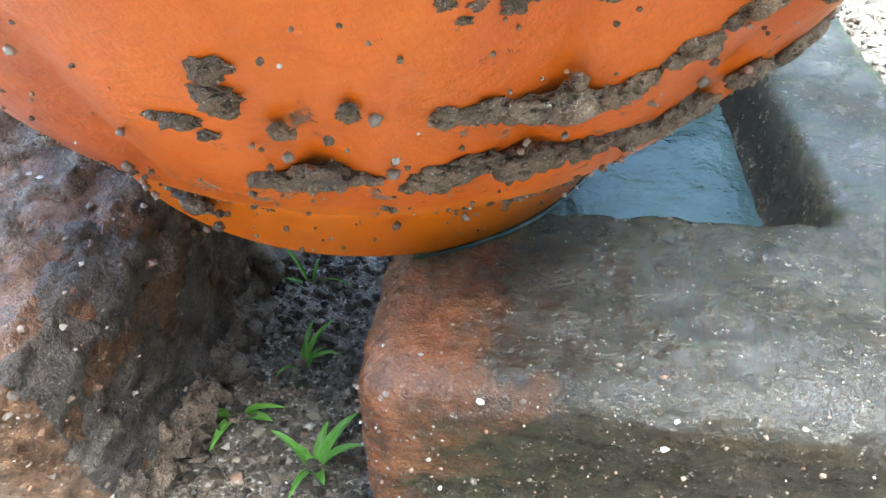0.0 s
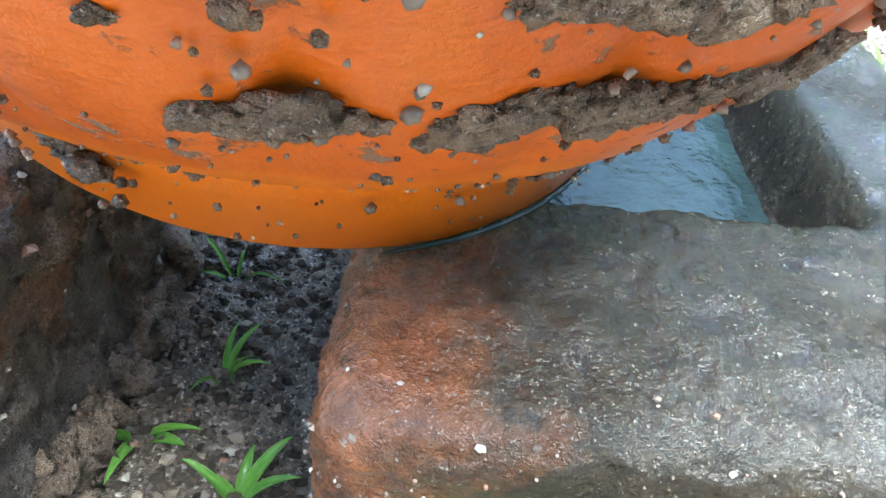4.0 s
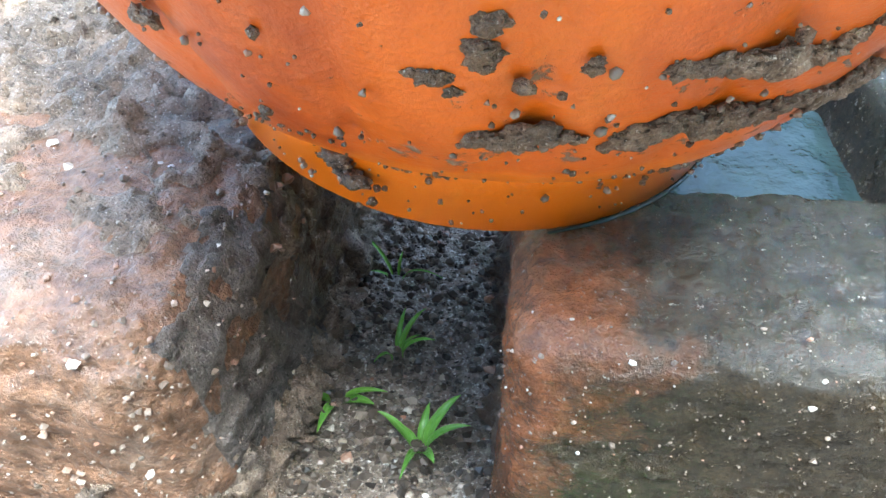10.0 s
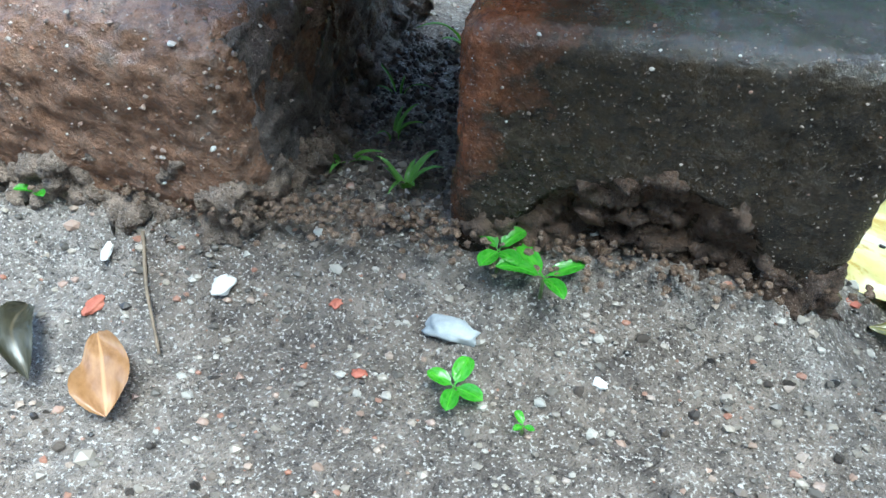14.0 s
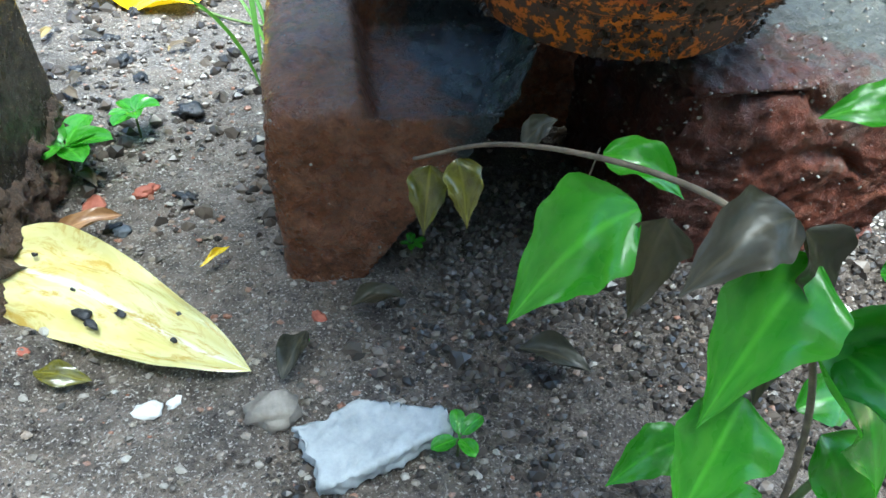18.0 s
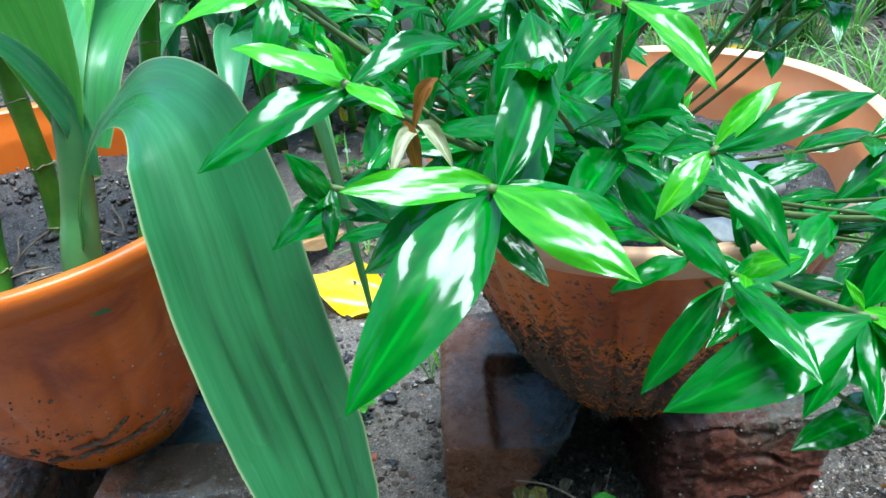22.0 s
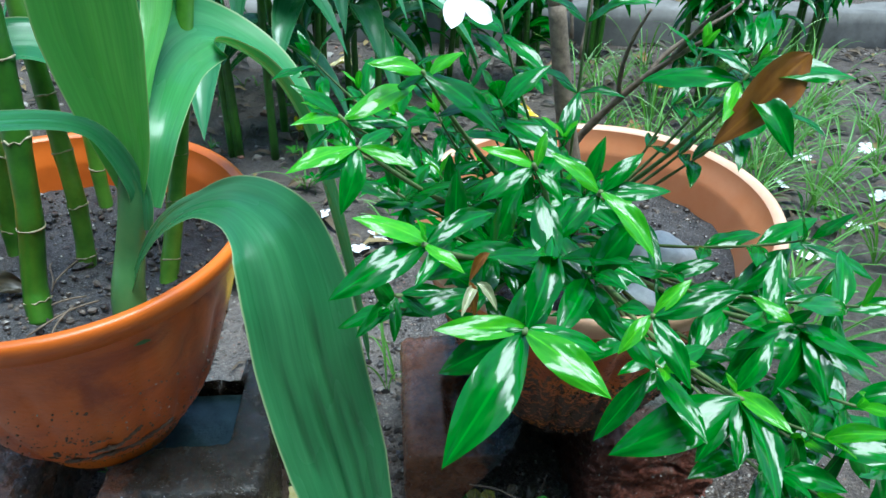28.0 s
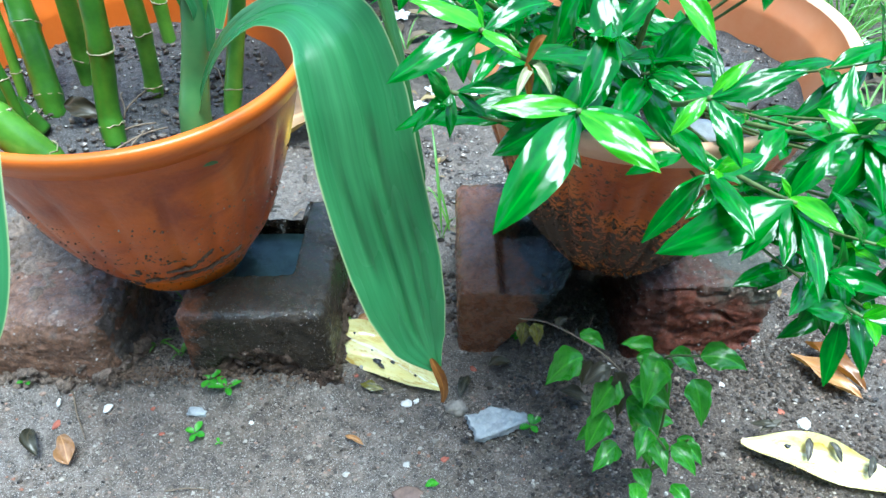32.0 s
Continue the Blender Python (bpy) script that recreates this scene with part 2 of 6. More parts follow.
def leaf_material(name, dark, light, rough=0.25, trans=0.3, vein=True, coat=0.5, wet_scale=5, blotch=None):
    m, n, l, b = mat(name, rough)
    uv = n.new("ShaderNodeTexCoord")
    sep = n.new("ShaderNodeSeparateXYZ")
    l.new(uv.outputs["UV"], sep.inputs[0])
    nz = noise_node(n, l, 3.5, 4, 0.6, "UV")
    c = ramp(n, l, nz.outputs[0], [(0.3, dark), (0.7, light)])
    info = n.new("ShaderNodeObjectInfo")
    var = ramp(n, l, info.outputs["Random"], [(0.0, (0.72, 0.78, 0.72)), (0.5, (1, 1, 1)), (1.0, (1.22, 1.18, 0.95))])
    col = mix(n, l, 1.0, c.outputs[0], var.outputs[0], "MULTIPLY")
    if vein:
        ab = n.new("ShaderNodeMath")
        ab.operation = "SUBTRACT"
        ab.inputs[1].default_value = 0.5
        l.new(sep.outputs[0], ab.inputs[0])
        ab2 = n.new("ShaderNodeMath")
        ab2.operation = "ABSOLUTE"
        l.new(ab.outputs[0], ab2.inputs[0])
        rib = ramp(n, l, ab2.outputs[0], [(0.012, (1, 1, 1)), (0.05, (0, 0, 0))])
        col = mix(n, l, rib.outputs[0], col, tuple(min(v * 1.2, 0.8) for v in light))
        quilt = noise_node(n, l, 2.6, 1.5, 0.5, "UV", 0.3)
        bump(n, l, b, quilt.outputs[0], 0.4, 0.0025)
    else:
        ln = n.new("ShaderNodeTexNoise")
        ln.inputs["Scale"].default_value = 1.0
        ln.inputs["Detail"].default_value = 5
        st = n.new("ShaderNodeVectorMath")
        st.operation = "MULTIPLY"
        st.inputs[1].default_value = (34, 1.2, 1)
        l.new(uv.outputs["UV"], st.inputs[0])
        l.new(st.outputs[0], ln.inputs["Vector"])
        streak = ramp(n, l, ln.outputs[0], [(0.35, (0.82, 0.85, 0.82)), (0.65, (1.08, 1.06, 1.05))])
        col = mix(n, l, 1.0, col, streak.outputs[0], "MULTIPLY")
        off = n.new("ShaderNodeMath")
        off.operation = "SUBTRACT"
        off.inputs[1].default_value = 0.5
        l.new(sep.outputs[0], off.inputs[0])
        side = n.new("ShaderNodeMath")
        side.operation = "ABSOLUTE"
        l.new(off.outputs[0], side.inputs[0])
        margin = ramp(n, l, side.outputs[0], [(0.478, (0, 0, 0)), (0.494, (0.8, 0.8, 0.8))])
        col = mix(n, l, margin.outputs[0], col, (0.42, 0.5, 0.26))
        bump(n, l, b, ln.outputs[0], 0.1, 0.0008)
    if blotch:
        patch = noise_node(n, l, 7, 6, 0.75, "UV", 1.0)
        pr = ramp(n, l, patch.outputs[0], [(0.5, (0, 0, 0)), (0.62, (0.9, 0.9, 0.9))])
        col = mix(n, l, pr.outputs[0], col, blotch)
    l.new(col, b.inputs["Base Color"])
    wet = noise_node(n, l, wet_scale, 2, 0.5, "UV")
    rr = ramp(n, l, wet.outputs[0], [(0.42, (rough * 0.6,) * 3), (0.62, (min(rough * 1.4, 1),) * 3)])
    l.new(rr.outputs[0], b.inputs["Roughness"])
    b.inputs["Coat Weight"].default_value = coat
    b.inputs["Coat Roughness"].default_value = 0.1
    tr = n.new("ShaderNodeBsdfTranslucent")
    tcol = mix(n, l, 1.0, col, (1.2, 1.3, 0.5), "MULTIPLY")
    l.new(tcol, tr.inputs[0])
    ms = n.new("ShaderNodeMixShader")
    ms.inputs[0].default_value = trans
    l.new(b.outputs[0], ms.inputs[1])
    l.new(tr.outputs[0], ms.inputs[2])
    l.new(ms.outputs[0], n["Material Output"].inputs[0])
    return m


def plain_material(name, a, b_, scale=60, rough=0.6, bumpd=0.001):
    m, n, l, b = mat(name, rough)
    nz = noise_node(n, l, scale, 5, 0.65)
    c = ramp(n, l, nz.outputs[0], [(0.3, a), (0.7, b_)])
    l.new(c.outputs[0], b.inputs["Base Color"])
    bump(n, l, b, nz.outputs[0], 0.6, bumpd)
    return m


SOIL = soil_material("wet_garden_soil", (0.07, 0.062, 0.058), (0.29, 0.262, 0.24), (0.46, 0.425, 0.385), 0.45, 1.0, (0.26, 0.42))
POT_SOIL = soil_material("dark_potting_soil", (0.03, 0.031, 0.036), (0.14, 0.14, 0.152), (0.24, 0.235, 0.24), 0.6, 1.3)
GRIT = plain_material("grit", (0.12, 0.1, 0.085), (0.42, 0.37, 0.31), 90, 0.6)
MUD = soil_material("dried_mud", (0.09, 0.062, 0.046), (0.32, 0.235, 0.175), (0.55, 0.48, 0.42), 0.28, 2.5)
MUD_DARK = soil_material("wet_dark_mud", (0.032, 0.023, 0.017), (0.17, 0.115, 0.082), (0.3, 0.22, 0.17), 0.3, 2.5)
GREY_CRUST = soil_material("grey_gritty_soil", (0.05, 0.044, 0.042), (0.22, 0.195, 0.185), (0.4, 0.37, 0.35), 0.4, 2.5)
CRUST = soil_material("crumbly_soil_crust", (0.1, 0.08, 0.066), (0.4, 0.33, 0.28), (0.6, 0.54, 0.48), 0.6, 2.0)
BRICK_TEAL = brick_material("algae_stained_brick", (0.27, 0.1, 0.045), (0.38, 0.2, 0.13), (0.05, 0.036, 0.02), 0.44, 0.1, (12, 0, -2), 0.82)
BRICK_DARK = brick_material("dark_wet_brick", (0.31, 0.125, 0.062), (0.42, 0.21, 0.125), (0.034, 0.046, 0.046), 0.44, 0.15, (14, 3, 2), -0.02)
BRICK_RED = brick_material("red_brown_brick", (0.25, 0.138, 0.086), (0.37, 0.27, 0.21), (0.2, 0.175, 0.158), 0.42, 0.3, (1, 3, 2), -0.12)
# The last value paints a wet stain and the pot's shadow on the left.
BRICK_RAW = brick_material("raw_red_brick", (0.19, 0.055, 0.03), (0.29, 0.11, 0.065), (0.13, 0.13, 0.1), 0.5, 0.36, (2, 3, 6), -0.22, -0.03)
POT_ORANGE = plastic_material("orange_plastic", (0.7, 0.143, 0.007), (0.2, 0.12, 0.075), 0.12, 0.06)
POT_MUDDY = plastic_material("muddy_orange_plastic", (0.74, 0.185, 0.025), (0.12, 0.078, 0.052), 0.325, 0.19, -0.06)
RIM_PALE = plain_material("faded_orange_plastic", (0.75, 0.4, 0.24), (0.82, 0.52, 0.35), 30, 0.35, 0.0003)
# Lighter copy of the orange, with sunlight on the inner wall painted in.
INNER_SUNLIT = plain_material("sunlit_orange_plastic", (0.78, 0.26, 0.09), (0.85, 0.36, 0.17), 20, 0.35, 0.0003)
RIM_ORANGE = plain_material("orange_rim_plastic", (0.66, 0.135, 0.012), (0.76, 0.175, 0.02), 30, 0.32, 0.0003)
LEAF = leaf_material("glossy_leaf", (0.008, 0.1, 0.006), (0.022, 0.215, 0.011), 0.15, 0.3, True, 0.2)
LEAF_YOUNG = leaf_material("young_leaf", (0.055, 0.36, 0.008), (0.13, 0.5, 0.014), 0.16, 0.38, True, 0.3)
STRAP = leaf_material("strap_leaf", (0.05, 0.205, 0.075), (0.085, 0.3, 0.115), 0.36, 0.25, False, 0.1, 3)
STRAP_PALE = leaf_material("pale_strap_leaf", (0.1, 0.33, 0.07), (0.16, 0.43, 0.1), 0.4, 0.35, False, 0.08, 3)
VINE_LEAF = leaf_material("vine_leaf", (0.045, 0.25, 0.014), (0.1, 0.37, 0.03), 0.35, 0.32, True, 0.2)
WILTED = leaf_material("wilted_leaf", (0.03, 0.028, 0.02), (0.06, 0.05, 0.03), 0.6, 0.1, True, 0.05)
OLIVE = leaf_material("withered_olive_leaf", (0.06, 0.055, 0.01), (0.2, 0.18, 0.03), 0.35, 0.2)
YELLOW = leaf_material("fallen_yellow_leaf", (0.84, 0.68, 0.22), (0.92, 0.85, 0.5), 0.36, 0.12, blotch=(0.5, 0.33, 0.05))
YELLOW_BRIGHT = leaf_material("bright_yellow_leaf", (0.74, 0.45, 0.006), (0.84, 0.57, 0.012), 0.36, 0.15)
BROWN_LEAF = leaf_material("dry_brown_leaf", (0.2, 0.09, 0.03), (0.4, 0.22, 0.1), 0.55, 0.15)
DRY_PALE = leaf_material("pale_dry_leaf", (0.3, 0.3, 0.14), (0.55, 0.55, 0.36), 0.5, 0.25)
RUST_LEAF = leaf_material("rust_dead_leaf", (0.17, 0.055, 0.008), (0.3, 0.12, 0.02), 0.5, 0.3)
CANE = plain_material("green_cane", (0.045, 0.15, 0.012), (0.13, 0.3, 0.03), 55, 0.3, 0.0004)
CANE_DARK = plain_material("dark_green_cane", (0.022, 0.085, 0.008), (0.06, 0.18, 0.014), 55, 0.3, 0.0004)
STALK = plain_material("leaf_stalk", (0.05, 0.16, 0.05), (0.1, 0.24, 0.07), 30, 0.4, 0.0003)
HUSK = plain_material("dry_leaf_scar", (0.14, 0.12, 0.05), (0.5, 0.45, 0.3), 260, 0.8, 0.0005)
BARK = plain_material("shrub_bark", (0.09, 0.065, 0.045), (0.25, 0.19, 0.13), 220, 0.75, 0.0012)
TWIG = plain_material("green_twig", (0.07, 0.13, 0.03), (0.16, 0.2, 0.07), 200, 0.6, 0.0005)
PETAL = plain_material("white_petal", (0.78, 0.78, 0.76), (0.86, 0.86, 0.84), 90, 0.5, 0.0003)
SLATE = plain_material("grey_slate", (0.24, 0.26, 0.27), (0.42, 0.44, 0.45), 120, 0.6, 0.001)
CHIP = plain_material("white_chip", (0.6, 0.58, 0.54), (0.75, 0.73, 0.7), 120, 0.6, 0.0005)
COAL = plain_material("black_clinker", (0.012, 0.012, 0.014), (0.05, 0.05, 0.055), 300, 0.35, 0.002)
RED_BIT = plain_material("red_brick_crumb", (0.25, 0.06, 0.035), (0.4, 0.14, 0.09), 200, 0.7, 0.001)
RED_DULL = plain_material("dull_red_stone", (0.1, 0.065, 0.052), (0.19, 0.125, 0.1), 150, 0.7, 0.001)
DARK_SLATE = plain_material("dark_slate", (0.05, 0.06, 0.075), (0.12, 0.135, 0.155), 140, 0.5, 0.001)
PLASTER = plain_material("weathered_plaster", (0.09, 0.085, 0.078), (0.26, 0.25, 0.23), 7, 0.85, 0.004)
BLADE = leaf_material("grass_blade", (0.09, 0.26, 0.04), (0.2, 0.41, 0.1), 0.4, 0.3, False, 0.1)


# ---- mesh helpers ----
def mesh_object(name, verts, faces, material, parent=None, smooth=True, uvs=None):
    me = bpy.data.meshes.new(name)
    me.from_pydata([tuple(v) for v in verts], [], faces)
    if uvs:
        layer = me.uv_layers.new(name="UVMap")
        for loop in me.loops:
            layer.data[loop.index].uv = uvs[loop.vertex_index]
    if smooth:
        me.polygons.foreach_set("use_smooth", [True] * len(me.polygons))
    me.materials.append(material)
    ob = new(name, me)
    ob.parent = parent
    return ob


def thing(name, label, category, m=None, group="", kind=""):
    ob = new(name)
    ob.empty_display_size = 0.02
    if m is not None:
        ob.matrix_world = m
    return tagged(ob, label, category, group, kind)


def part(name, geo, material, parent, label=""):
    ob = mesh_object(name, geo[0], geo[1], material, parent, True, geo[2] if len(geo) > 2 else None)
    return tagged(ob, label)


def fbm(p, scale, octaves=4):
    return noise.fractal(Vector(p) * scale, 1.0, 2.0, octaves)


def tube(points, radii, sides=8, caps=True):
    verts, faces = [], []
    pts = [Vector(p) for p in points]
    last = Vector((1, 0, 0))
    for i, p in enumerate(pts):
        d = (pts[min(i + 1, len(pts) - 1)] - pts[max(i - 1, 0)]).normalized()
        side = (last - d * last.dot(d))
        if side.length < 1e-4:
            side = d.orthogonal()
        side.normalize()
        last = side
        up = d.cross(side)
        for k in range(sides):
            a = 2 * math.pi * k / sides
            verts.append(p + (side * math.cos(a) + up * math.sin(a)) * radii[i])
    for i in range(len(pts) - 1):
        for k in range(sides):
            a, b = i * sides + k, i * sides + (k + 1) % sides
            faces.append((a, b, b + sides, a + sides))
    if caps:
        faces.append(tuple(range(sides - 1, -1, -1)))
        n0 = (len(pts) - 1) * sides
        faces.append(tuple(range(n0, n0 + sides)))
    return verts, faces


def bezier(a, b, c, d, n):
    a, b, c, d = Vector(a), Vector(b), Vector(c), Vector(d)
    out = []
    for i in range(n + 1):
        t = i / n
        s = 1 - t
        out.append(a * s ** 3 + b * 3 * s * s * t + c * 3 * s * t * t + d * t ** 3)
    return out


def spline(points, n):
    """A smooth line through the points, n steps to a span."""
    p = [Vector(q) for q in points]
    p = [2 * p[0] - p[1]] + p + [2 * p[-1] - p[-2]]
    out = []
    for i in range(1, len(p) - 2):
        for k in range(n):
            t = k / n
            out.append(0.5 * (2 * p[i] + (p[i + 1] - p[i - 1]) * t + (2 * p[i - 1] - 5 * p[i] + 4 * p[i + 1] - p[i + 2]) * t * t
                              + (3 * p[i] - p[i - 1] - 3 * p[i + 1] + p[i + 2]) * t ** 3))
    out.append(p[-2])
    return out


def blade(line, width, shape, facing, gutter=0.25, cols=6, ripple=0.0, seed=0):
    """A leaf along a line. shape(t): its share of the width; facing: where its upper face looks; gutter: how far its sides rise."""
    verts, faces, uvs = [], [], []
    n = len(line)
    for i, p in enumerate(line):
        d = (line[min(i + 1, n - 1)] - line[max(i - 1, 0)]).normalized()
        f = facing(i / (n - 1)) if callable(facing) else Vector(facing)
        side = d.cross(f)
        if side.length < 1e-5:
            side = d.orthogonal()
        side.normalize()
        up = side.cross(d)
        t = i / (n - 1)
        half = max(width * shape(t) / 2, 0.00012)
        for k in range(cols + 1):
            u = 2 * k / cols - 1
            wob = ripple * half * math.sin(seed + 9 * t + 4 * u) * abs(u)
            verts.append(p + side * u * half * (1 - 0.25 * gutter * u * u) + up * (gutter * half * u * u + wob))
            uvs.append((k / cols, t))
    for i in range(n - 1):
        for k in range(cols):
            a = i * (cols + 1) + k
            faces.append((a, a + 1, a + cols + 2, a + cols + 1))
    return verts, faces, uvs


def oval(t, peak=0.45, tip=1.0):
    """A pointed oval, widest at peak."""
    if t < peak:
        return math.sin(math.pi / 2 * (0.06 + 0.94 * t / peak)) ** 0.9
    return math.cos(math.pi / 2 * (t - peak) / (1 - peak)) ** tip


def lump(centre, size, seed, subdiv=2, rough=0.35):
    bm = bmesh.new()
    bmesh.ops.create_icosphere(bm, subdivisions=subdiv, radius=1.0)
    verts = []
    for v in bm.verts:
        k = 1 + rough * noise.noise(v.co * 1.6 + Vector((seed * 7.3, seed * 1.7, 0))) + 0.5 * rough * noise.noise(v.co * 4 + Vector((0, seed * 3.1, 0)))
        verts.append(Vector((v.co.x * size[0], v.co.y * size[1], v.co.z * size[2])) * k + Vector(centre))
    faces = [tuple(v.index for v in f.verts) for f in bm.faces]
    bm.free()
    return verts, faces


def join(geos):
    verts, faces = [], []
    for v, f, *_ in geos:
        o = len(verts)
        verts += list(v)
        faces += [tuple(i + o for i in q) for q in f]
    return verts, faces


def revolve(profile, sides, ribs=0, depth=0.0, band=(0, 1)):
    """A turned form, open at both ends of its profile of (radius, height); ribs: flutes round it between the heights in band."""
    verts, faces = [], []
    for r, z in profile:
        inside = max(0.0, min(1.0, (z - band[0]) / 0.012)) * max(0.0, min(1.0, (band[1] - z) / 0.02)) if ribs else 0
        for k in range(sides):
            a = 2 * math.pi * k / sides
            rr = r - depth * inside * (1 - abs(math.sin(ribs * a / 2)) ** 0.7) if ribs else r
            verts.append((rr * math.cos(a), rr * math.sin(a), z))
    for i in range(len(profile) - 1):
        for k in range(sides):
            a, b = i * sides + k, i * sides + (k + 1) % sides
            faces.append((a, b, b + sides, a + sides))
    return verts, faces


def disc(radius, z, rings, sides, rough, seed, dip=0.0):
    verts, faces = [(0, 0, z)], []
    for i in range(1, rings + 1):
        r = radius * i / rings
        for k in range(sides):
            a = 2 * math.pi * k / sides
            x, y = r * math.cos(a), r * math.sin(a)
            verts.append((x, y, z + rough * fbm((x + seed, y, 0), 60) + rough * 1.5 * fbm((x, y + seed, 3), 14, 2) - dip * (1 - i / rings)))
    for k in range(sides):
        faces.append((0, 1 + k, 1 + (k + 1) % sides))
    for i in range(rings - 1):
        for k in range(sides):
            a, b = 1 + i * sides + k, 1 + i * sides + (k + 1) % sides
            faces.append((a, a + sides, b + sides, b))
    return verts, faces


def box_grid(size, step):
    """The surface of a box, as a fine grid."""
    index, verts, faces = {}, [], []
    h = [s / 2 for s in size]
    count = [max(2, round(s / step)) for s in size]

    def vert(p):
        key = tuple(round(c * 1e5) for c in p)
        if key not in index:
            index[key] = len(verts)
            verts.append(Vector(p))
        return index[key]

    for ax in range(3):
        u, v = (ax + 1) % 3, (ax + 2) % 3
        for sign in (-1, 1):
            for i in range(count[u]):
                for j in range(count[v]):
                    quad = []
                    for di, dj in ((0, 0), (1, 0), (1, 1), (0, 1)):
                        p = [0, 0, 0]
                        p[ax] = sign * h[ax]
                        p[u] = -h[u] + size[u] * (i + di) / count[u]
                        p[v] = -h[v] + size[v] * (j + dj) / count[v]
                        quad.append(vert(p))
                    faces.append(tuple(quad if sign > 0 else quad[::-1]))
    return verts, faces


def brick_shape(size, seed, step=0.003, corner=0.008, rough=0.0016, frog=None, cut=None, hollow=None, layers=0.0):
    """A worn brick, its base at z = 0. frog: (x0, y0, x1, y1, depth) in its top; cut(p): moves a point of a broken side; hollow: (x, z, rx, rz, depth) in its front."""
    verts, faces = box_grid(size, step)
    h = Vector(size) / 2
    out = []
    for p in verts:
        q = Vector([max(-(h[k] - corner), min(h[k] - corner, p[k])) for k in range(3)])
        d = p - q
        n = d.normalized() if d.length > 0 else Vector((0, 0, 1))
        s = Vector((seed * 3.7, seed * 1.3, 0))
        r = q + n * corner
        top = p.z >= h.z - 1e-6
        if frog and top:
            x0, y0, x1, y1, depth = frog
            k = 1.0
            for c, lo, hi in ((p.x, x0, x1), (p.y, y0, y1)):
                k *= max(0, min(1, (c - lo) / 0.008)) * max(0, min(1, (hi - c) / 0.008))
            r.z -= depth * k * k * (3 - 2 * k)
        if hollow and n.y < -0.5:
            hx, hz, rx, rz, depth = hollow
            e = ((p.x - hx) / rx) ** 2 + ((p.z + h.z - hz) / rz) ** 2
            if e < 1:
                r.y += depth * (1 - e) ** 0.5 * (1 + 0.4 * fbm(p, 150))
        r += n * (rough * 1.6 * fbm(p + s, 28, 3) + rough * fbm(p + s, 160, 3) + min(rough, 0.0009) * 0.7 * fbm(p + s, 520, 2))
        if layers and abs(n.z) < 0.5:
            r -= n * layers * max(0, noise.noise(Vector((p.x * 30 + seed, p.y * 30, p.z * 120 + 1.5 * fbm(p, 40, 2))))) * 2
        if cut:
            r = cut(r, n)
        out.append(r + Vector((0, 0, h.z)))
    return out, faces


# ---- ground and boundary ----
def ease(k):
    k = max(0.0, min(1.0, k))
    return k * k * (3 - 2 * k)


def ground_height(x, y):
    """The soil: uneven, banked up a little along the front of the two left bricks."""
    near = 1.0 if abs(x) < 3 and abs(y) < 3 else 0.0
    bank = 0.021 * ease((y - 0.05) / 0.052) * (1 - ease((x - 0.11) / 0.05)) * (1 - 0.5 * ease((y - 0.1) / 0.04)) * (1 - ease((y - 0.24) / 0.1)) * ease((x + 0.3) / 0.1)
    return near * (0.0045 * fbm((x, y, 0.3), 11, 3) + 0.0032 * fbm((x, y, 1.7), 70, 3) + bank) - 0.001


def stretch(lo, hi, step, far):
    mid = list(np.arange(lo, hi + step / 2, step))
    out, s = [], step
    a = hi
    while a < far:
        s *= 1.35
        a += s
        out.append(a)
    back, s, a = [], step, lo
    while a > -far:
        s *= 1.35
        a -= s
        back.append(a)
    return back[::-1] + mid + out


gx, gy = stretch(-0.25, 0.75, 0.0055, 300), stretch(-0.16, 0.8, 0.0055, 300)
gv = [(x, y, ground_height(x, y)) for y in gy for x in gx]
gf = [(j * len(gx) + i, j * len(gx) + i + 1, (j + 1) * len(gx) + i + 1, (j + 1) * len(gx) + i) for j in range(len(gy) - 1) for i in range(len(gx) - 1)]
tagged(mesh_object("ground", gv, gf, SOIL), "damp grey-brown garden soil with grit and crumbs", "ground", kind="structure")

# The height above the view is chosen to darken reflections on the brick tops.
wall_geo = brick_shape((9.0, 0.2, 1.6), 4, 0.09, 0.03, 0.006)
wall = mesh_object("wall_north", wall_geo[0], wall_geo[1], PLASTER)
wall.location = (0.6, 2.75, -0.05)
tagged(wall, "grey weathered plaster garden wall behind the plants", "wall", kind="structure")


# Added out of view to block southern sky light and darken the fronts.
shade_wall_geo = brick_shape((9.0, 0.25, 2.8), 5, 0.15, 0.03, 0.004)
shade_wall = mesh_object("shade_wall_south", shade_wall_geo[0], shade_wall_geo[1], PLASTER)
shade_wall.location = (0.3, -1.9, -0.1)
tagged(shade_wall, "plain unseen wall added to cut the light from the front", "wall", kind="structure")


# ---- bricks under the pots ----
def brick(label, material, geo, m):
    b = mesh_object("brick", geo[0], geo[1], material)
    b.matrix_world = m
    return tagged(b, label, "brick", "bricks under the pots")


def broken(point, normal, seed):
    point, normal = Vector(point), Vector(normal).normalized()

    def cut(p, n):
        d = (p - point).dot(normal)
        if d > 0:
            return p - normal * (d + 0.002 + 0.0035 * fbm(p + Vector((seed, 0, 0)), 60, 4))
        return p
    return cut


WORN = brick_shape((0.135, 0.2, 0.092), 1, 0.0016, 0.02, 0.0015)


def open_back(p, n):
    """The back of this brick is broken away behind its hollow; one leg of the rim stays."""
    edge = 0.046 + 0.004 * fbm((p.x, 0, p.z), 70, 3)
    return Vector((p.x, min(p.y, edge), p.z)) if p.x < 0.0225 else p


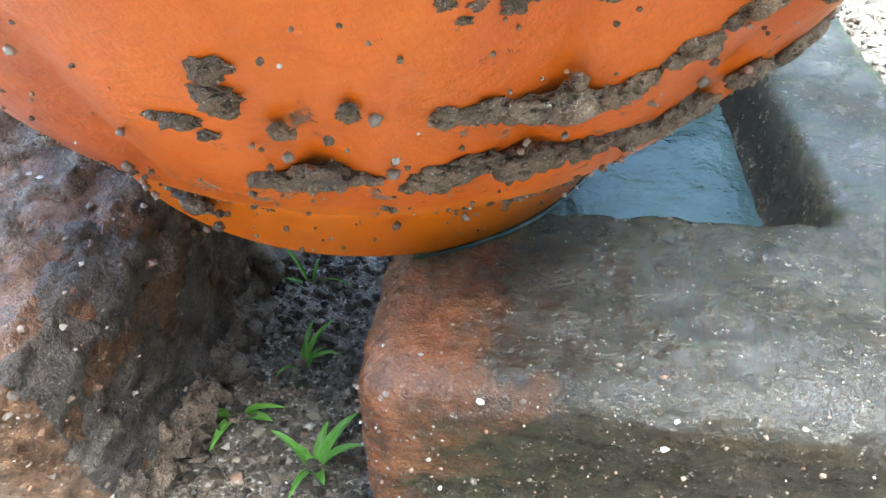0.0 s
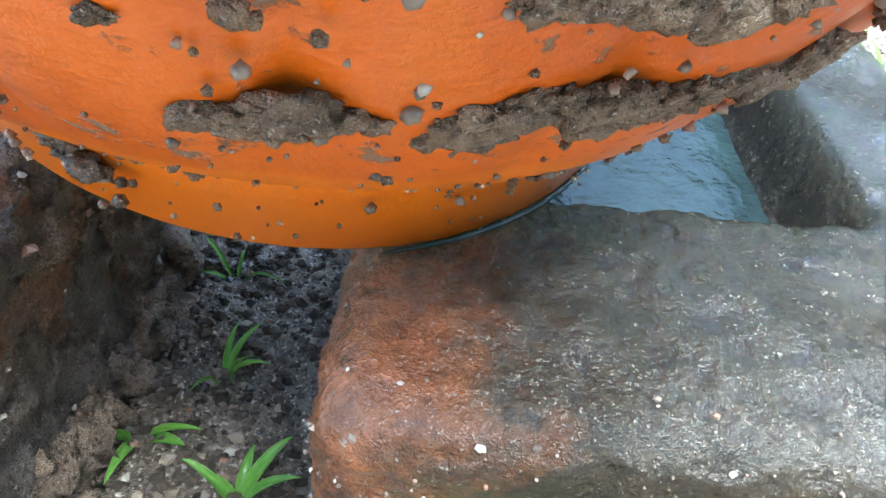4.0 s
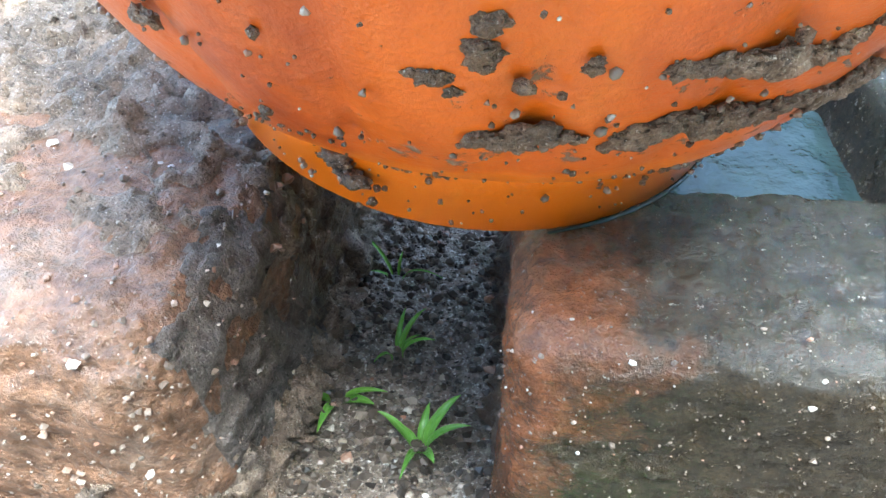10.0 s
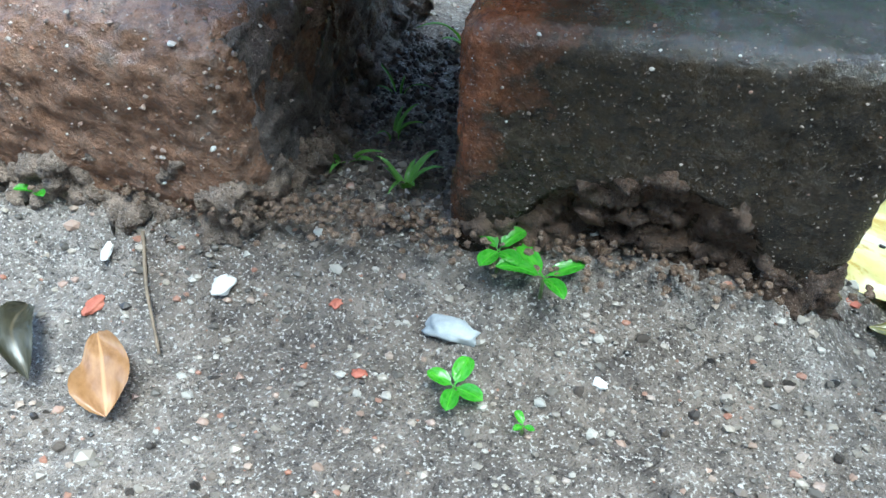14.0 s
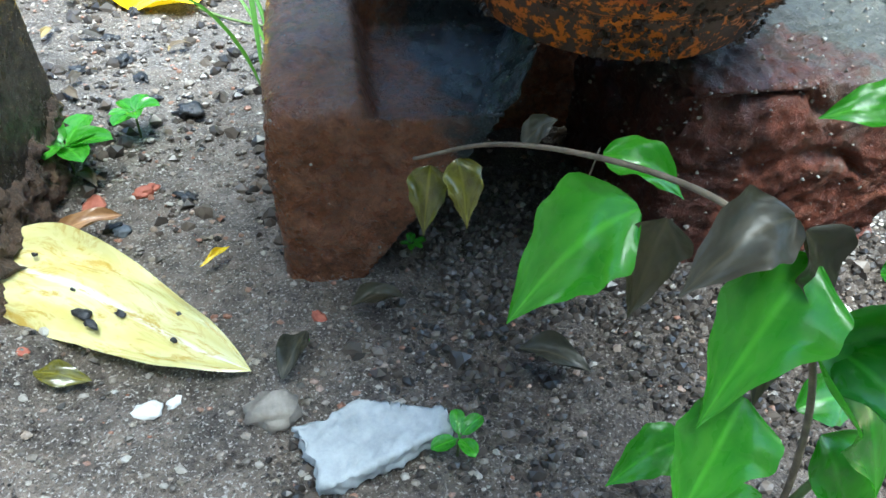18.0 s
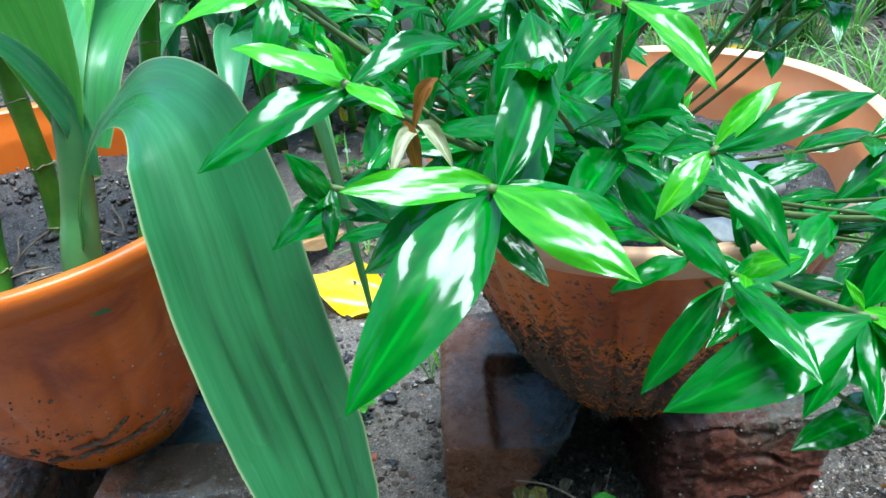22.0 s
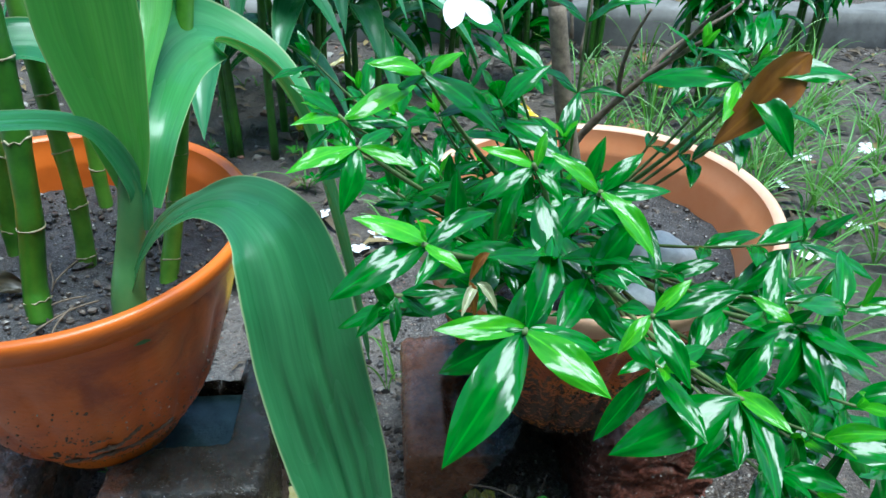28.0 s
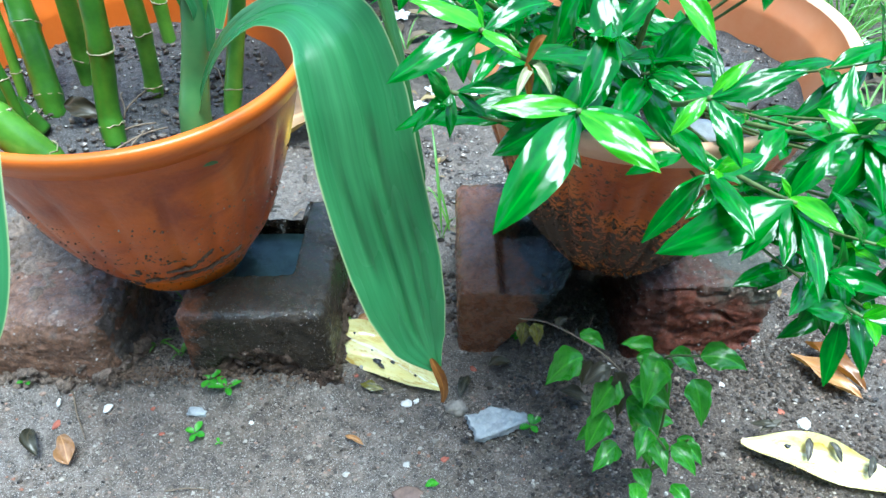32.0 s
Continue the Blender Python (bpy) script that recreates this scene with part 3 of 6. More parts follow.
HOLLOW = brick_shape((0.113, 0.145, 0.096), 2, 0.0014, 0.007, 0.0007, (-0.033, -0.0285, 0.028, 0.12, 0.018), open_back, (-0.003, 0.03, 0.036, 0.026, 0.01))
HALF = brick_shape((0.11, 0.132, 0.094), 3, 0.0018, 0.008, 0.0008, (-0.024, -0.075, 0.07, 0.016, 0.017), broken((0.022, -0.045, 0.03), (0.82, -0.28, -0.5), 5))
RAW = brick_shape((0.114, 0.1, 0.092), 6, 0.0016, 0.006, 0.0018, None, None, None, 0.0042)
brick_worn = brick("red-brown worn brick with mud on it under the orange pot", BRICK_RED, WORN, pose(-0.101, 0.19, -0.008, 2, 0, -2))
brick_hollow = brick("wet algae-dark brick with a hollow top under the orange pot", BRICK_TEAL, HOLLOW, pose(0.0765, 0.163, -0.005, 0.8, 0, 0.5))
brick_half = brick("broken half brick with a wet dark hollow under the fluted pot", BRICK_DARK, HALF, pose(0.287, 0.203, -0.006, 7, 0, 1))
brick_raw = brick("raw red brick with grey mossy top under the fluted pot", BRICK_RAW, RAW, pose(0.428, 0.184, -0.006, 3, 0, 3))
# Added filler brick: blocks light from behind so the gap stays dark.
brick("dark brick added to shut light out of the gap under the fluted pot", BRICK_DARK, brick_shape((0.135, 0.07, 0.1), 9, 0.004, 0.008, 0.0016), pose(0.374, 0.275, -0.008, 0, 0, -3))


def island_material(name, stops, rough=0.65):
    m, n, l, b = mat(name, rough)
    g = n.new("ShaderNodeNewGeometry")
    c = ramp(n, l, g.outputs["Random Per Island"], stops)
    nz = noise_node(n, l, 900, 3)
    col = mix(n, l, 0.35, c.outputs[0], nz.outputs[0], "MULTIPLY")
    l.new(col, b.inputs["Base Color"])
    return m


GRAVEL = island_material("mixed_grit", [(0.0, (0.08, 0.07, 0.06)), (0.35, (0.2, 0.17, 0.14)), (0.6, (0.36, 0.31, 0.25)), (0.8, (0.3, 0.13, 0.08)), (0.86, (0.4, 0.36, 0.31)), (0.985, (0.46, 0.43, 0.38)), (1.0, (0.62, 0.6, 0.56))], 0.45)
PALE_GRIT = island_material("pale_grit", [(0.0, (0.12, 0.09, 0.07)), (0.5, (0.3, 0.24, 0.2)), (0.75, (0.34, 0.18, 0.12)), (0.88, (0.42, 0.37, 0.32)), (1.0, (0.72, 0.69, 0.64))], 0.4)
CRUMB = island_material("soil_crumbs", [(0.0, (0.025, 0.021, 0.019)), (0.8, (0.11, 0.088, 0.072)), (1.0, (0.2, 0.16, 0.13))], 0.35)
GRAINS = [lump((0, 0, 0), (1, 1, 1), 200 + k, 1, 0.7) for k in range(6)]


def brick_grit(ob, geo, count, seed, radius, keep, material, label):
    """Grains that stick to a brick: one mesh under it."""
    rnd = random.Random(seed)
    verts, faces = [], []
    while count:
        p = Vector(geo[0][rnd.randrange(len(geo[0]))])
        count -= 1
        if not keep(p, rnd):
            continue
        p = p + Vector((rnd.uniform(-1, 1), rnd.uniform(-1, 1), rnd.uniform(-1, 1))) * 0.0012
        r = radius[0] + (radius[1] - radius[0]) * rnd.random() ** 3
        v, f = GRAINS[rnd.randrange(6)]
        sx, sy, sz = r * rnd.uniform(0.7, 1.2), r * rnd.uniform(0.7, 1.2), r * rnd.uniform(0.5, 0.9)
        o = len(verts)
        verts += [(p.x + q.x * sx, p.y + q.y * sy, p.z + q.z * sz) for q in v]
        faces += [tuple(i + o for i in q) for q in f]
    g = mesh_object("grit", verts, faces, material, ob, False)
    g["kind"] = "stuff"
    return tagged(g, label)


def crust(label, brick_ob, geo, amount, thick, seed, material):
    """Crumbly soil lying on a brick where amount(p) is above nought."""
    verts, faces, index = [], [], {}
    mesh = brick_ob.data
    shift = Vector((seed, seed * 2, 0))
    level = [amount(p) + 0.75 * fbm(p + shift, 55, 4) for p in geo[0]]
    for q in geo[1]:
        if max(level[i] for i in q) <= 0:
            continue
        for i in q:
            if i not in index:
                index[i] = len(verts)
                p = geo[0][i]
                up = 0.0 if level[i] <= 0 else thick * min(1.0, 0.25 + level[i]) * (0.7 + 0.9 * fbm(p + shift, 200, 4) + 0.5 * fbm(p + shift, 420, 2))
                verts.append(brick_ob.matrix_world @ (p + mesh.vertices[i].normal * (up if level[i] > 0 else -0.0012)))
        faces.append(tuple(index[i] for i in q))
    ob = mesh_object("soil_crust", verts, faces, material)
    return tagged(ob, label, "mud", "mud crusts")


bpy.context.view_layer.update()
crust("crumbly grey-brown soil crust on the worn brick", brick_worn, WORN, lambda p: (p.y + 0.045) * 14 if p.z > 0.07 else -0.6 + (p.y + 0.03) * 5, 0.005, 1, CRUST)
crust("thin pale mud crust round the foot of the worn brick", brick_worn, WORN, lambda p: (0.04 - p.z) * 45, 0.008, 2, CRUST)
crust("dark mud crust round the foot of the hollow brick", brick_hollow, HOLLOW, lambda p: max((0.03 - p.z) * 40, 1.1 - ((p.x + 0.003) / 0.036) ** 2 - ((p.z - 0.03) / 0.026) ** 2 if p.y < -0.05 else -1), 0.0055, 3, MUD_DARK)
crust("grey damp gritty soil on the inner side of the worn brick", brick_worn, WORN, lambda p: (p.x - 0.06) * 45 if p.z > 0.012 and -0.09 < p.y < -0.03 else -1, 0.0022, 6, GREY_CRUST)
# Wet mud whose dark colour also carries the pot's shade on this side.
crust("wet mud, darkened for the pot's shade, on the inner side of the worn brick", brick_worn, WORN, lambda p: (p.x - 0.058) * 45 if p.z > 0.01 and p.y > -0.032 else -1, 0.002, 7, MUD_DARK)
brick_grit(brick_worn, WORN, 9000, 1, (0.0003, 0.001), lambda p, r: p.y < 0.06 and (p.z > 0.02 or r.random() < 0.5) and (noise.noise(p * 45) + (0.5 if p.x > 0.035 else 0) > -0.1 or r.random() < 0.3), PALE_GRIT, "pale grit grains stuck to the brick")
brick_grit(brick_worn, WORN, 1800, 5, (0.0006, 0.0022), lambda p, r: p.z > 0.07 and p.y > -0.06, PALE_GRIT, "loose soil crumbs on the brick")
brick_grit(brick_hollow, HOLLOW, 4200, 2, (0.0002, 0.0006), lambda p, r: p.y < -0.062 or (p.z > 0.09 and r.random() < 0.008), PALE_GRIT, "pale grit grains stuck to the brick")
brick_grit(brick_half, HALF, 1200, 3, (0.0002, 0.0008), lambda p, r: p.y < 0.06, GRAVEL, "grit grains stuck to the brick")
brick_grit(brick_raw, RAW, 3000, 4, (0.0003, 0.0012), lambda p, r: p.z > 0.08 or r.random() < 0.3, GRAVEL, "grit grains stuck to the brick")


# ---- pots ----
def leaning(foot, rim, height, foot_normal, rim_normal):
    """A pot that leans: its points from a turned form of this height, relative to the middle of its foot. The rim has sagged a little out of square."""
    foot, rim = Vector(foot), Vector(rim)
    axis = (rim - foot) / height

    def place(p):
        k = max(0.0, min(1.0, p[2] / height))
        n = Vector((*foot_normal, 1)).lerp(Vector((*rim_normal, 1)), k).normalized()
        ex = Vector((0, 1, 0)).cross(n).normalized()
        return axis * p[2] + ex * p[0] + n.cross(ex) * p[1]
    return place


def bowl_radius(z, foot, rim, height):
    t = max(0.0, min(1.0, (z - 0.018) / (height - 0.018)))
    return foot + 0.0045 + (rim - foot - 0.0045) * t ** 0.58


def flower_pot(label, base, place, foot, rim, height, soil_z, body, rim_mat, ribs, depth):
    pot = thing("flower_pot", label, "plant pot", Matrix.Translation(base), "orange flower pots")

    def set_in(geo):
        return [place(p) for p in geo[0]], geo[1]

    prof = [(0.0005, 0.004), (foot - 0.006, 0.004), (foot - 0.004, 0.0), (foot, 0.0), (foot + 0.003, 0.016), (foot + 0.0035, 0.0175)]
    n = 34
    for i in range(n + 1):
        z = 0.018 + (height - 0.014 - 0.018) * i / n
        prof.append((bowl_radius(z, foot, rim - 0.004, height), z))
    part("body", set_in(revolve(prof, 220, ribs, depth, (0.022, height - 0.03))), body, pot)
    lip = [(rim - 0.0085, height - 0.0165), (rim - 0.0035, height - 0.0165), (rim - 0.0022, height - 0.012), (rim, height - 0.009), (rim + 0.0012, height - 0.006),
           (rim + 0.0012, height - 0.002), (rim, height), (rim - 0.004, height + 0.0006), (rim - 0.0065, height - 0.002)]
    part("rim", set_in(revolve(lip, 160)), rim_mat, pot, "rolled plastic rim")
    inner = [(rim - 0.0065, height - 0.002), (rim - 0.0085, height - 0.012)]
    for i in range(9):
        z = height - 0.018 - (height - 0.018 - soil_z + 0.015) * i / 8
        inner.append((bowl_radius(z, foot, rim - 0.004, height) - 0.0052, z))
    part("inner_wall", set_in(revolve(inner, 160)), INNER_SUNLIT if rim_mat is RIM_PALE else rim_mat, pot)
    r = bowl_radius(soil_z, foot, rim - 0.004, height) - 0.0045
    soil = part("soil", set_in(disc(r, soil_z, 44, 130, 0.0022, rim * 50)), POT_SOIL, pot, "dark crumbly potting soil")
    soil["kind"] = "stuff"
    return pot


FOOT1, FOOT2 = Vector((0.008, 0.167, 0.1005)), Vector((0.362, 0.189, 0.0995))
PLACE1 = leaning(FOOT1, (0.021, 0.142, 0.2785), 0.181, (0.11, -0.12), (0.03, -0.08))
PLACE2 = leaning(FOOT2, (0.352, 0.147, 0.281), 0.187, (-0.04, -0.16), (-0.052, -0.075))
pot_1 = flower_pot("orange plastic pot with mud splashes on two bricks", FOOT1, PLACE1, 0.0545, 0.118, 0.181, 0.142, POT_ORANGE, RIM_ORANGE, 22, 0.002)
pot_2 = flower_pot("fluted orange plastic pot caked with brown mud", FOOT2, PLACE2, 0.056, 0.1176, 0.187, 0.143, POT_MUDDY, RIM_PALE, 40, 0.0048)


def in_pot_1(x, y, z):
    return FOOT1 + PLACE1((x, y, z))


def in_pot_2(x, y, z):
    return FOOT2 + PLACE2((x, y, z))


def on_pot(place, foot, rim, height, angle, z):
    a = radians(angle)
    r = bowl_radius(z, foot, rim, height) if z > 0.0178 else foot + 0.003
    n = Vector((math.cos(a), math.sin(a), -0.5)).normalized()
    return place((r * math.cos(a), r * math.sin(a), z)), n, Vector((-math.sin(a), math.cos(a), 0))


def mud_streak(pot, a0, z0, a1, z1, thick, count, seed):
    rnd = random.Random(seed)
    geos = []
    for i in range(count):
        t = i / max(1, count - 1)
        p, n, s = on_pot(PLACE1, 0.0545, 0.114, 0.181, a0 + (a1 - a0) * t + rnd.uniform(-0.6, 0.6), z0 + (z1 - z0) * t + rnd.uniform(-0.0012, 0.0012))
        k = thick * rnd.uniform(0.7, 1.3) * (0.6 + 0.4 * math.sin(math.pi * (0.1 + 0.8 * t)))
        v, f = lump((0, 0, 0), (k * 1.3, k * 0.95, k * 0.62), seed + i, 3, 0.75)
        q = Matrix((s, n.cross(s), n)).transposed()
        geos.append(([p + q @ w for w in v], f))
    part("mud_clump", join(geos), MUD, pot, "wet brown mud clump")


for k, (a0, z0, a1, z1, thick, count) in enumerate((
        (-86, 0.0335, -77, 0.0355, 0.0024, 9), (-74, 0.034, -69, 0.0385, 0.003, 7), (-68, 0.0365, -59, 0.037, 0.0027, 11), (-58.5, 0.039, -47, 0.0385, 0.003, 12), (-73, 0.0475, -60, 0.048, 0.0025, 14),
        (-60, 0.05, -52, 0.062, 0.0022, 10), (-86.6, 0.052, -86.8, 0.0475, 0.0021, 4), (-91, 0.046, -88, 0.0435, 0.0017, 5), (-79, 0.049, -79, 0.0465, 0.0015, 3), (-109, 0.0125, -104, 0.009, 0.0028, 7),
        (-64.5, 0.0125, -64, 0.0115, 0.0011, 2), (-96, 0.0205, -88, 0.021, 0.0008, 7), (-66, 0.0225, -52, 0.024, 0.001, 9), (-116, 0.041, -114, 0.043, 0.0016, 4), (-75, 0.06, -64, 0.062, 0.0013, 10),
        (-47, 0.042, -36, 0.046, 0.0026, 10), (-90, 0.064, -70, 0.07, 0.001, 12), (-112, 0.028, -100, 0.03, 0.0008, 10))):
    lift = 0.0035 if z0 > 0.03 else 0.0
    mud_streak(pot_1, a0, z0 + lift, a1, z1 + lift, thick * (0.64 if thick > 0.0015 else 0.5), count, 11 + 30 * k)
rnd = random.Random(5)
specks = []
for k in range(420):
    p, n, t = on_pot(PLACE1, 0.0545, 0.114, 0.181, rnd.uniform(-150, 10), rnd.uniform(0.019, 0.11) if k % 6 else rnd.uniform(0.003, 0.016))
    r = 0.00025 + 0.0009 * rnd.random() ** 3
    v, f = lump(p, (r, r, r), k, 1, 0.4)
    specks.append((v, f))
part("mud_specks", join(specks), MUD, pot_1, "tiny dried mud specks")["kind"] = "stuff"
specks = []
for k in range(520):
    p, n, t = on_pot(PLACE1, 0.0545, 0.114, 0.181, rnd.uniform(-150, 10), rnd.uniform(0.019, 0.12) if k % 9 else rnd.uniform(0.003, 0.016))
    r = 0.0002 + 0.0006 * rnd.random() ** 3
    g = GRAINS[k % 6]
    specks.append(([p + Vector((q.x, q.y, q.z)) * r for q in g[0]], g[1]))
part("sand_specks", join(specks), PALE_GRIT, pot_1, "tiny pale sand grains")["kind"] = "stuff"
specks = []
for k in range(2600):
    z = 0.002 + 0.11 * rnd.random() ** 1.7
    p, n, t = on_pot(PLACE2, 0.056, 0.1136, 0.187, rnd.uniform(-175, 15), z)
    if noise.noise(p * 40) < -0.12:
        continue
    r = 0.0003 + 0.0013 * rnd.random() ** 3
    g = GRAINS[k % 6]
    specks.append(([p + Vector((q.x, q.y, q.z)) * r for q in g[0]], g[1]))
part("mud_specks", join(specks), MUD_DARK, pot_2, "thick dark crumbly mud splashes")["kind"] = "stuff"


# ---- water in the hollow and along the foot of the pot ----
WATER, wnodes, wlinks, wet_b = mat("standing_water", 0.24)
ripple = noise_node(wnodes, wlinks, 160, 3, 0.6)
# Mottled teal base colour: the sky's reflection painted into the water.
sky_tint = noise_node(wnodes, wlinks, 45, 4, 0.6)
wlinks.new(ramp(wnodes, wlinks, sky_tint.outputs[0], [(0.35, (0.012, 0.026, 0.028)), (0.65, (0.03, 0.056, 0.06))]).outputs[0], wet_b.inputs["Base Color"])
bump(wnodes, wlinks, wet_b, ripple.outputs[0], 0.6, 0.0015)
wet_b.inputs["Specular IOR Level"].default_value = 0.3
pool_v, pool_f = [], []
for j in range(25):
    for i in range(25):
        x, y = -0.03 + 0.0545 * i / 24, -0.0235 + 0.066 * j / 24
        pool_v.append((x, y, 0.0797 + 0.0004 * fbm((x, y, 2), 60, 2)))
for j in range(24):
    for i in range(24):
        a = j * 25 + i
        pool_f.append((a, a + 1, a + 26, a + 25))
pool = mesh_object("puddle", pool_v, pool_f, WATER)
pool.matrix_world = brick_hollow.matrix_world.copy()
tagged(pool, "thin film of dark water in the hollow of the brick", "puddle", "water on the bricks")
edge_line = []
for k in range(40):
    a = radians(-70 + 52 * k / 39)
    p = FOOT1 + PLACE1((0.0548 * math.cos(a), 0.0548 * math.sin(a), 0.0))
    edge_line.append(Vector((p.x, p.y, 0.0917)))
bead = tube(edge_line, [0.0002 + 0.0006 * math.sin(math.pi * k / 39) * (0.7 + 0.5 * noise.noise(Vector((k * 0.4, 0, 3)))) for k in range(40)], 8)
tagged(mesh_object("water_bead", bead[0], bead[1], WATER), "bead of water along the foot of the orange pot", "water", "water on the bricks")


# ---- canes and strap leaves in the orange pot ----
dracaena = thing("cane_plant", "green jointed cane plant with long strap leaves in the orange pot", "potted plant", Matrix.Translation((0.02, 0.13, 0.24)))
D0 = dracaena.matrix_world.inverted()


def local(points, inv):
    return [inv @ Vector(p) for p in points]


def cane(points, radius, gap, material, seed):
    rnd = random.Random(seed)
    line = local(spline(points, 12), D0)
    lengths = [0.0]
    for i in range(1, len(line)):
        lengths.append(lengths[-1] + (line[i] - line[i - 1]).length)
    nodes, s = [], rnd.uniform(0.25, 0.6) * gap
    while s < lengths[-1] - 0.004:
        nodes.append(s)
        s += gap * rnd.uniform(0.85, 1.15)
    rad = []
    for s in lengths:
        d = min([abs(s - k) for k in nodes] + [1])
        rad.append(radius * (1.0 - 0.12 * s / 0.3 + 0.1 * math.exp(-(d / 0.004) ** 2)))
    c = part("cane", tube(line, rad, 16), material, dracaena)
    for s in nodes:
        i = min(range(len(lengths)), key=lambda k: abs(lengths[k] - s))
        p = line[i]
        d = (line[min(i + 1, len(line) - 1)] - line[max(i - 1, 0)]).normalized()
        e = d.orthogonal().normalized()
        g = d.cross(e)
        tilt, ragged = rnd.uniform(0.1, 0.35), rnd.random() < 0.3
        ring = [p + (e * math.cos(a) + g * math.sin(a)) * radius * rnd.uniform(1.0, 1.09 if not ragged else 1.2) + d * radius * (tilt * math.sin(a + seed) + rnd.uniform(-0.06, 0.06 if not ragged else 0.3)) for a in [2 * math.pi * k / 18 for k in range(18)]]
        ring.append(ring[0])
        part("leaf_scar", tube(ring, [0.00025 + 0.0006 * rnd.random() ** 2 for _ in ring], 6, False), HUSK, c)
    return c


cane([(0.023, 0.096, 0.232), (0.021, 0.106, 0.255), (0.028, 0.112, 0.305), (0.032, 0.122, 0.40), (0.03, 0.13, 0.56)], 0.0068, 0.044, CANE_DARK, 1)
cane([(0.084, 0.132, 0.228), (0.092, 0.16, 0.285), (0.099, 0.18, 0.34), (0.108, 0.205, 0.42), (0.115, 0.22, 0.56)], 0.0056, 0.034, CANE, 2)
cane([(0.03, 0.15, 0.233), (0.034, 0.15, 0.27), (0.035, 0.15, 0.31), (0.03, 0.155, 0.42), (0.03, 0.16, 0.54)], 0.0055, 0.036, CANE, 3)
cane([(-0.027, 0.126, 0.234), (-0.032, 0.14, 0.268), (-0.04, 0.156, 0.3), (-0.052, 0.18, 0.36), (-0.056, 0.19, 0.385)], 0.008, 0.05, CANE_DARK, 4)
cane([(-0.014, 0.157, 0.238), (-0.013, 0.16, 0.28), (-0.01, 0.163, 0.36), (-0.008, 0.17, 0.56)], 0.0064, 0.046, CANE, 5)
cane([(0.022, 0.218, 0.224), (0.02, 0.22, 0.26), (0.02, 0.225, 0.34), (0.022, 0.23, 0.5)], 0.005, 0.03, CANE, 6)
cane([(-0.052, 0.14, 0.236), (-0.053, 0.148, 0.27), (-0.054, 0.153, 0.31), (-0.05, 0.15, 0.385)], 0.0032, 0.06, CANE, 7)
cane([(0.013, 0.047, 0.247), (0.006, 0.046, 0.262), (-0.008, 0.048, 0.278), (-0.022, 0.05, 0.288)], 0.0098, 0.026, CANE, 8)
cane([(-0.022, 0.1, 0.24), (-0.034, 0.098, 0.262), (-0.05, 0.096, 0.283)], 0.007, 0.03, CANE_DARK, 10)
cane([(-0.02, 0.085, 0.238), (-0.024, 0.09, 0.28), (-0.034, 0.1, 0.33)], 0.003, 0.03, CANE_DARK, 9)

scar = lump((0, 0, 0), (0.0075, 0.005, 0.006), 77, 2, 0.5)
part("cut_end", ([D0 @ (q + Vector((0.0095, 0.0425, 0.2545))) for q in scar[0]], scar[1]), RUST_LEAF, dracaena, "brown dried cut end of a stub")
stem = spline([(0.0845, 0.072, 0.238), (0.085, 0.077, 0.265), (0.088, 0.083, 0.285), (0.0945, 0.084, 0.315), (0.097, 0.088, 0.35)], 8)
part("leaf_stem", tube(local(stem, D0), [0.0098 - 0.0045 * i / (len(stem) - 1) for i in range(len(stem))], 18), STALK, dracaena)


def strap(points, width, shape, facing, material, gutter=0.3, name="strap_leaf", label="", creases=()):
    line = local(spline(points, 9), D0)
    v, f, u = blade(line, width, shape, facing, gutter, 28, 0.05, 3)
    n = len(line)
    for i in range(n):
        up = Vector(facing(i / (n - 1)) if callable(facing) else facing).normalized()
        for k in range(29):
            t = i / (n - 1)
            for place, start, stop, deep in creases:  # sharp folds along the leaf
                k0 = 28 * (place + 0.05 * math.sin(5 * t))
                v[i * 29 + k] -= up * deep * math.exp(-((k - k0) / 0.8) ** 2) * ease((t - start) / 0.08) * ease((stop - t) / 0.08)
            v[i * 29 + k] += up * width * (0.0007 * math.sin(k * 1.35) + 0.012 * noise.noise(Vector((k * 0.25, i * 0.12, width * 40))))
    return part(name, (v, f, u), material, dracaena, label)


DROOP = [(0.0875, 0.078, 0.268), (0.104, 0.062, 0.298), (0.124, 0.045, 0.324), (0.146, 0.027, 0.342), (0.168, 0.005, 0.353), (0.184, -0.012, 0.348), (0.191, -0.021, 0.327),
         (0.1945, -0.026, 0.3), (0.199, -0.03, 0.274), (0.2035, -0.034, 0.251), (0.208, -0.039, 0.23), (0.2135, -0.043, 0.21), (0.2225, -0.047, 0.193)]
DROOP_WIDTH = (0.26, 0.28, 0.29, 0.3, 0.55, 0.86, 0.97, 1.0, 1.0, 0.97, 0.85, 0.6, 0.05)
strap(DROOP, 0.044, lambda t: float(np.interp(t * 12, range(13), DROOP_WIDTH)), lambda t: Vector((-0.5, -0.55, 0.75)).lerp(Vector((0.08, -0.85, 0.5)), ease(t * 3 - 0.6)), STRAP, 0.14, label="broad drooping green leaf", creases=((0.56, 0.6, 0.95, 0.0045), (0.4, 0.5, 0.9, 0.0035), (0.78, 0.55, 0.8, 0.003), (0.26, 0.62, 0.88, 0.0025)))
strap([(0.2185, -0.0458, 0.202), (0.2215, -0.048, 0.196), (0.2235, -0.0485, 0.189), (0.2245, -0.0485, 0.18), (0.2235, -0.048, 0.171)], 0.006, lambda t: 0.3 + 0.7 * oval(t, 0.35, 0.8), (0.3, -0.8, 0.5), RUST_LEAF, 0.6, "dry_tip", "curled dry brown leaf tip")
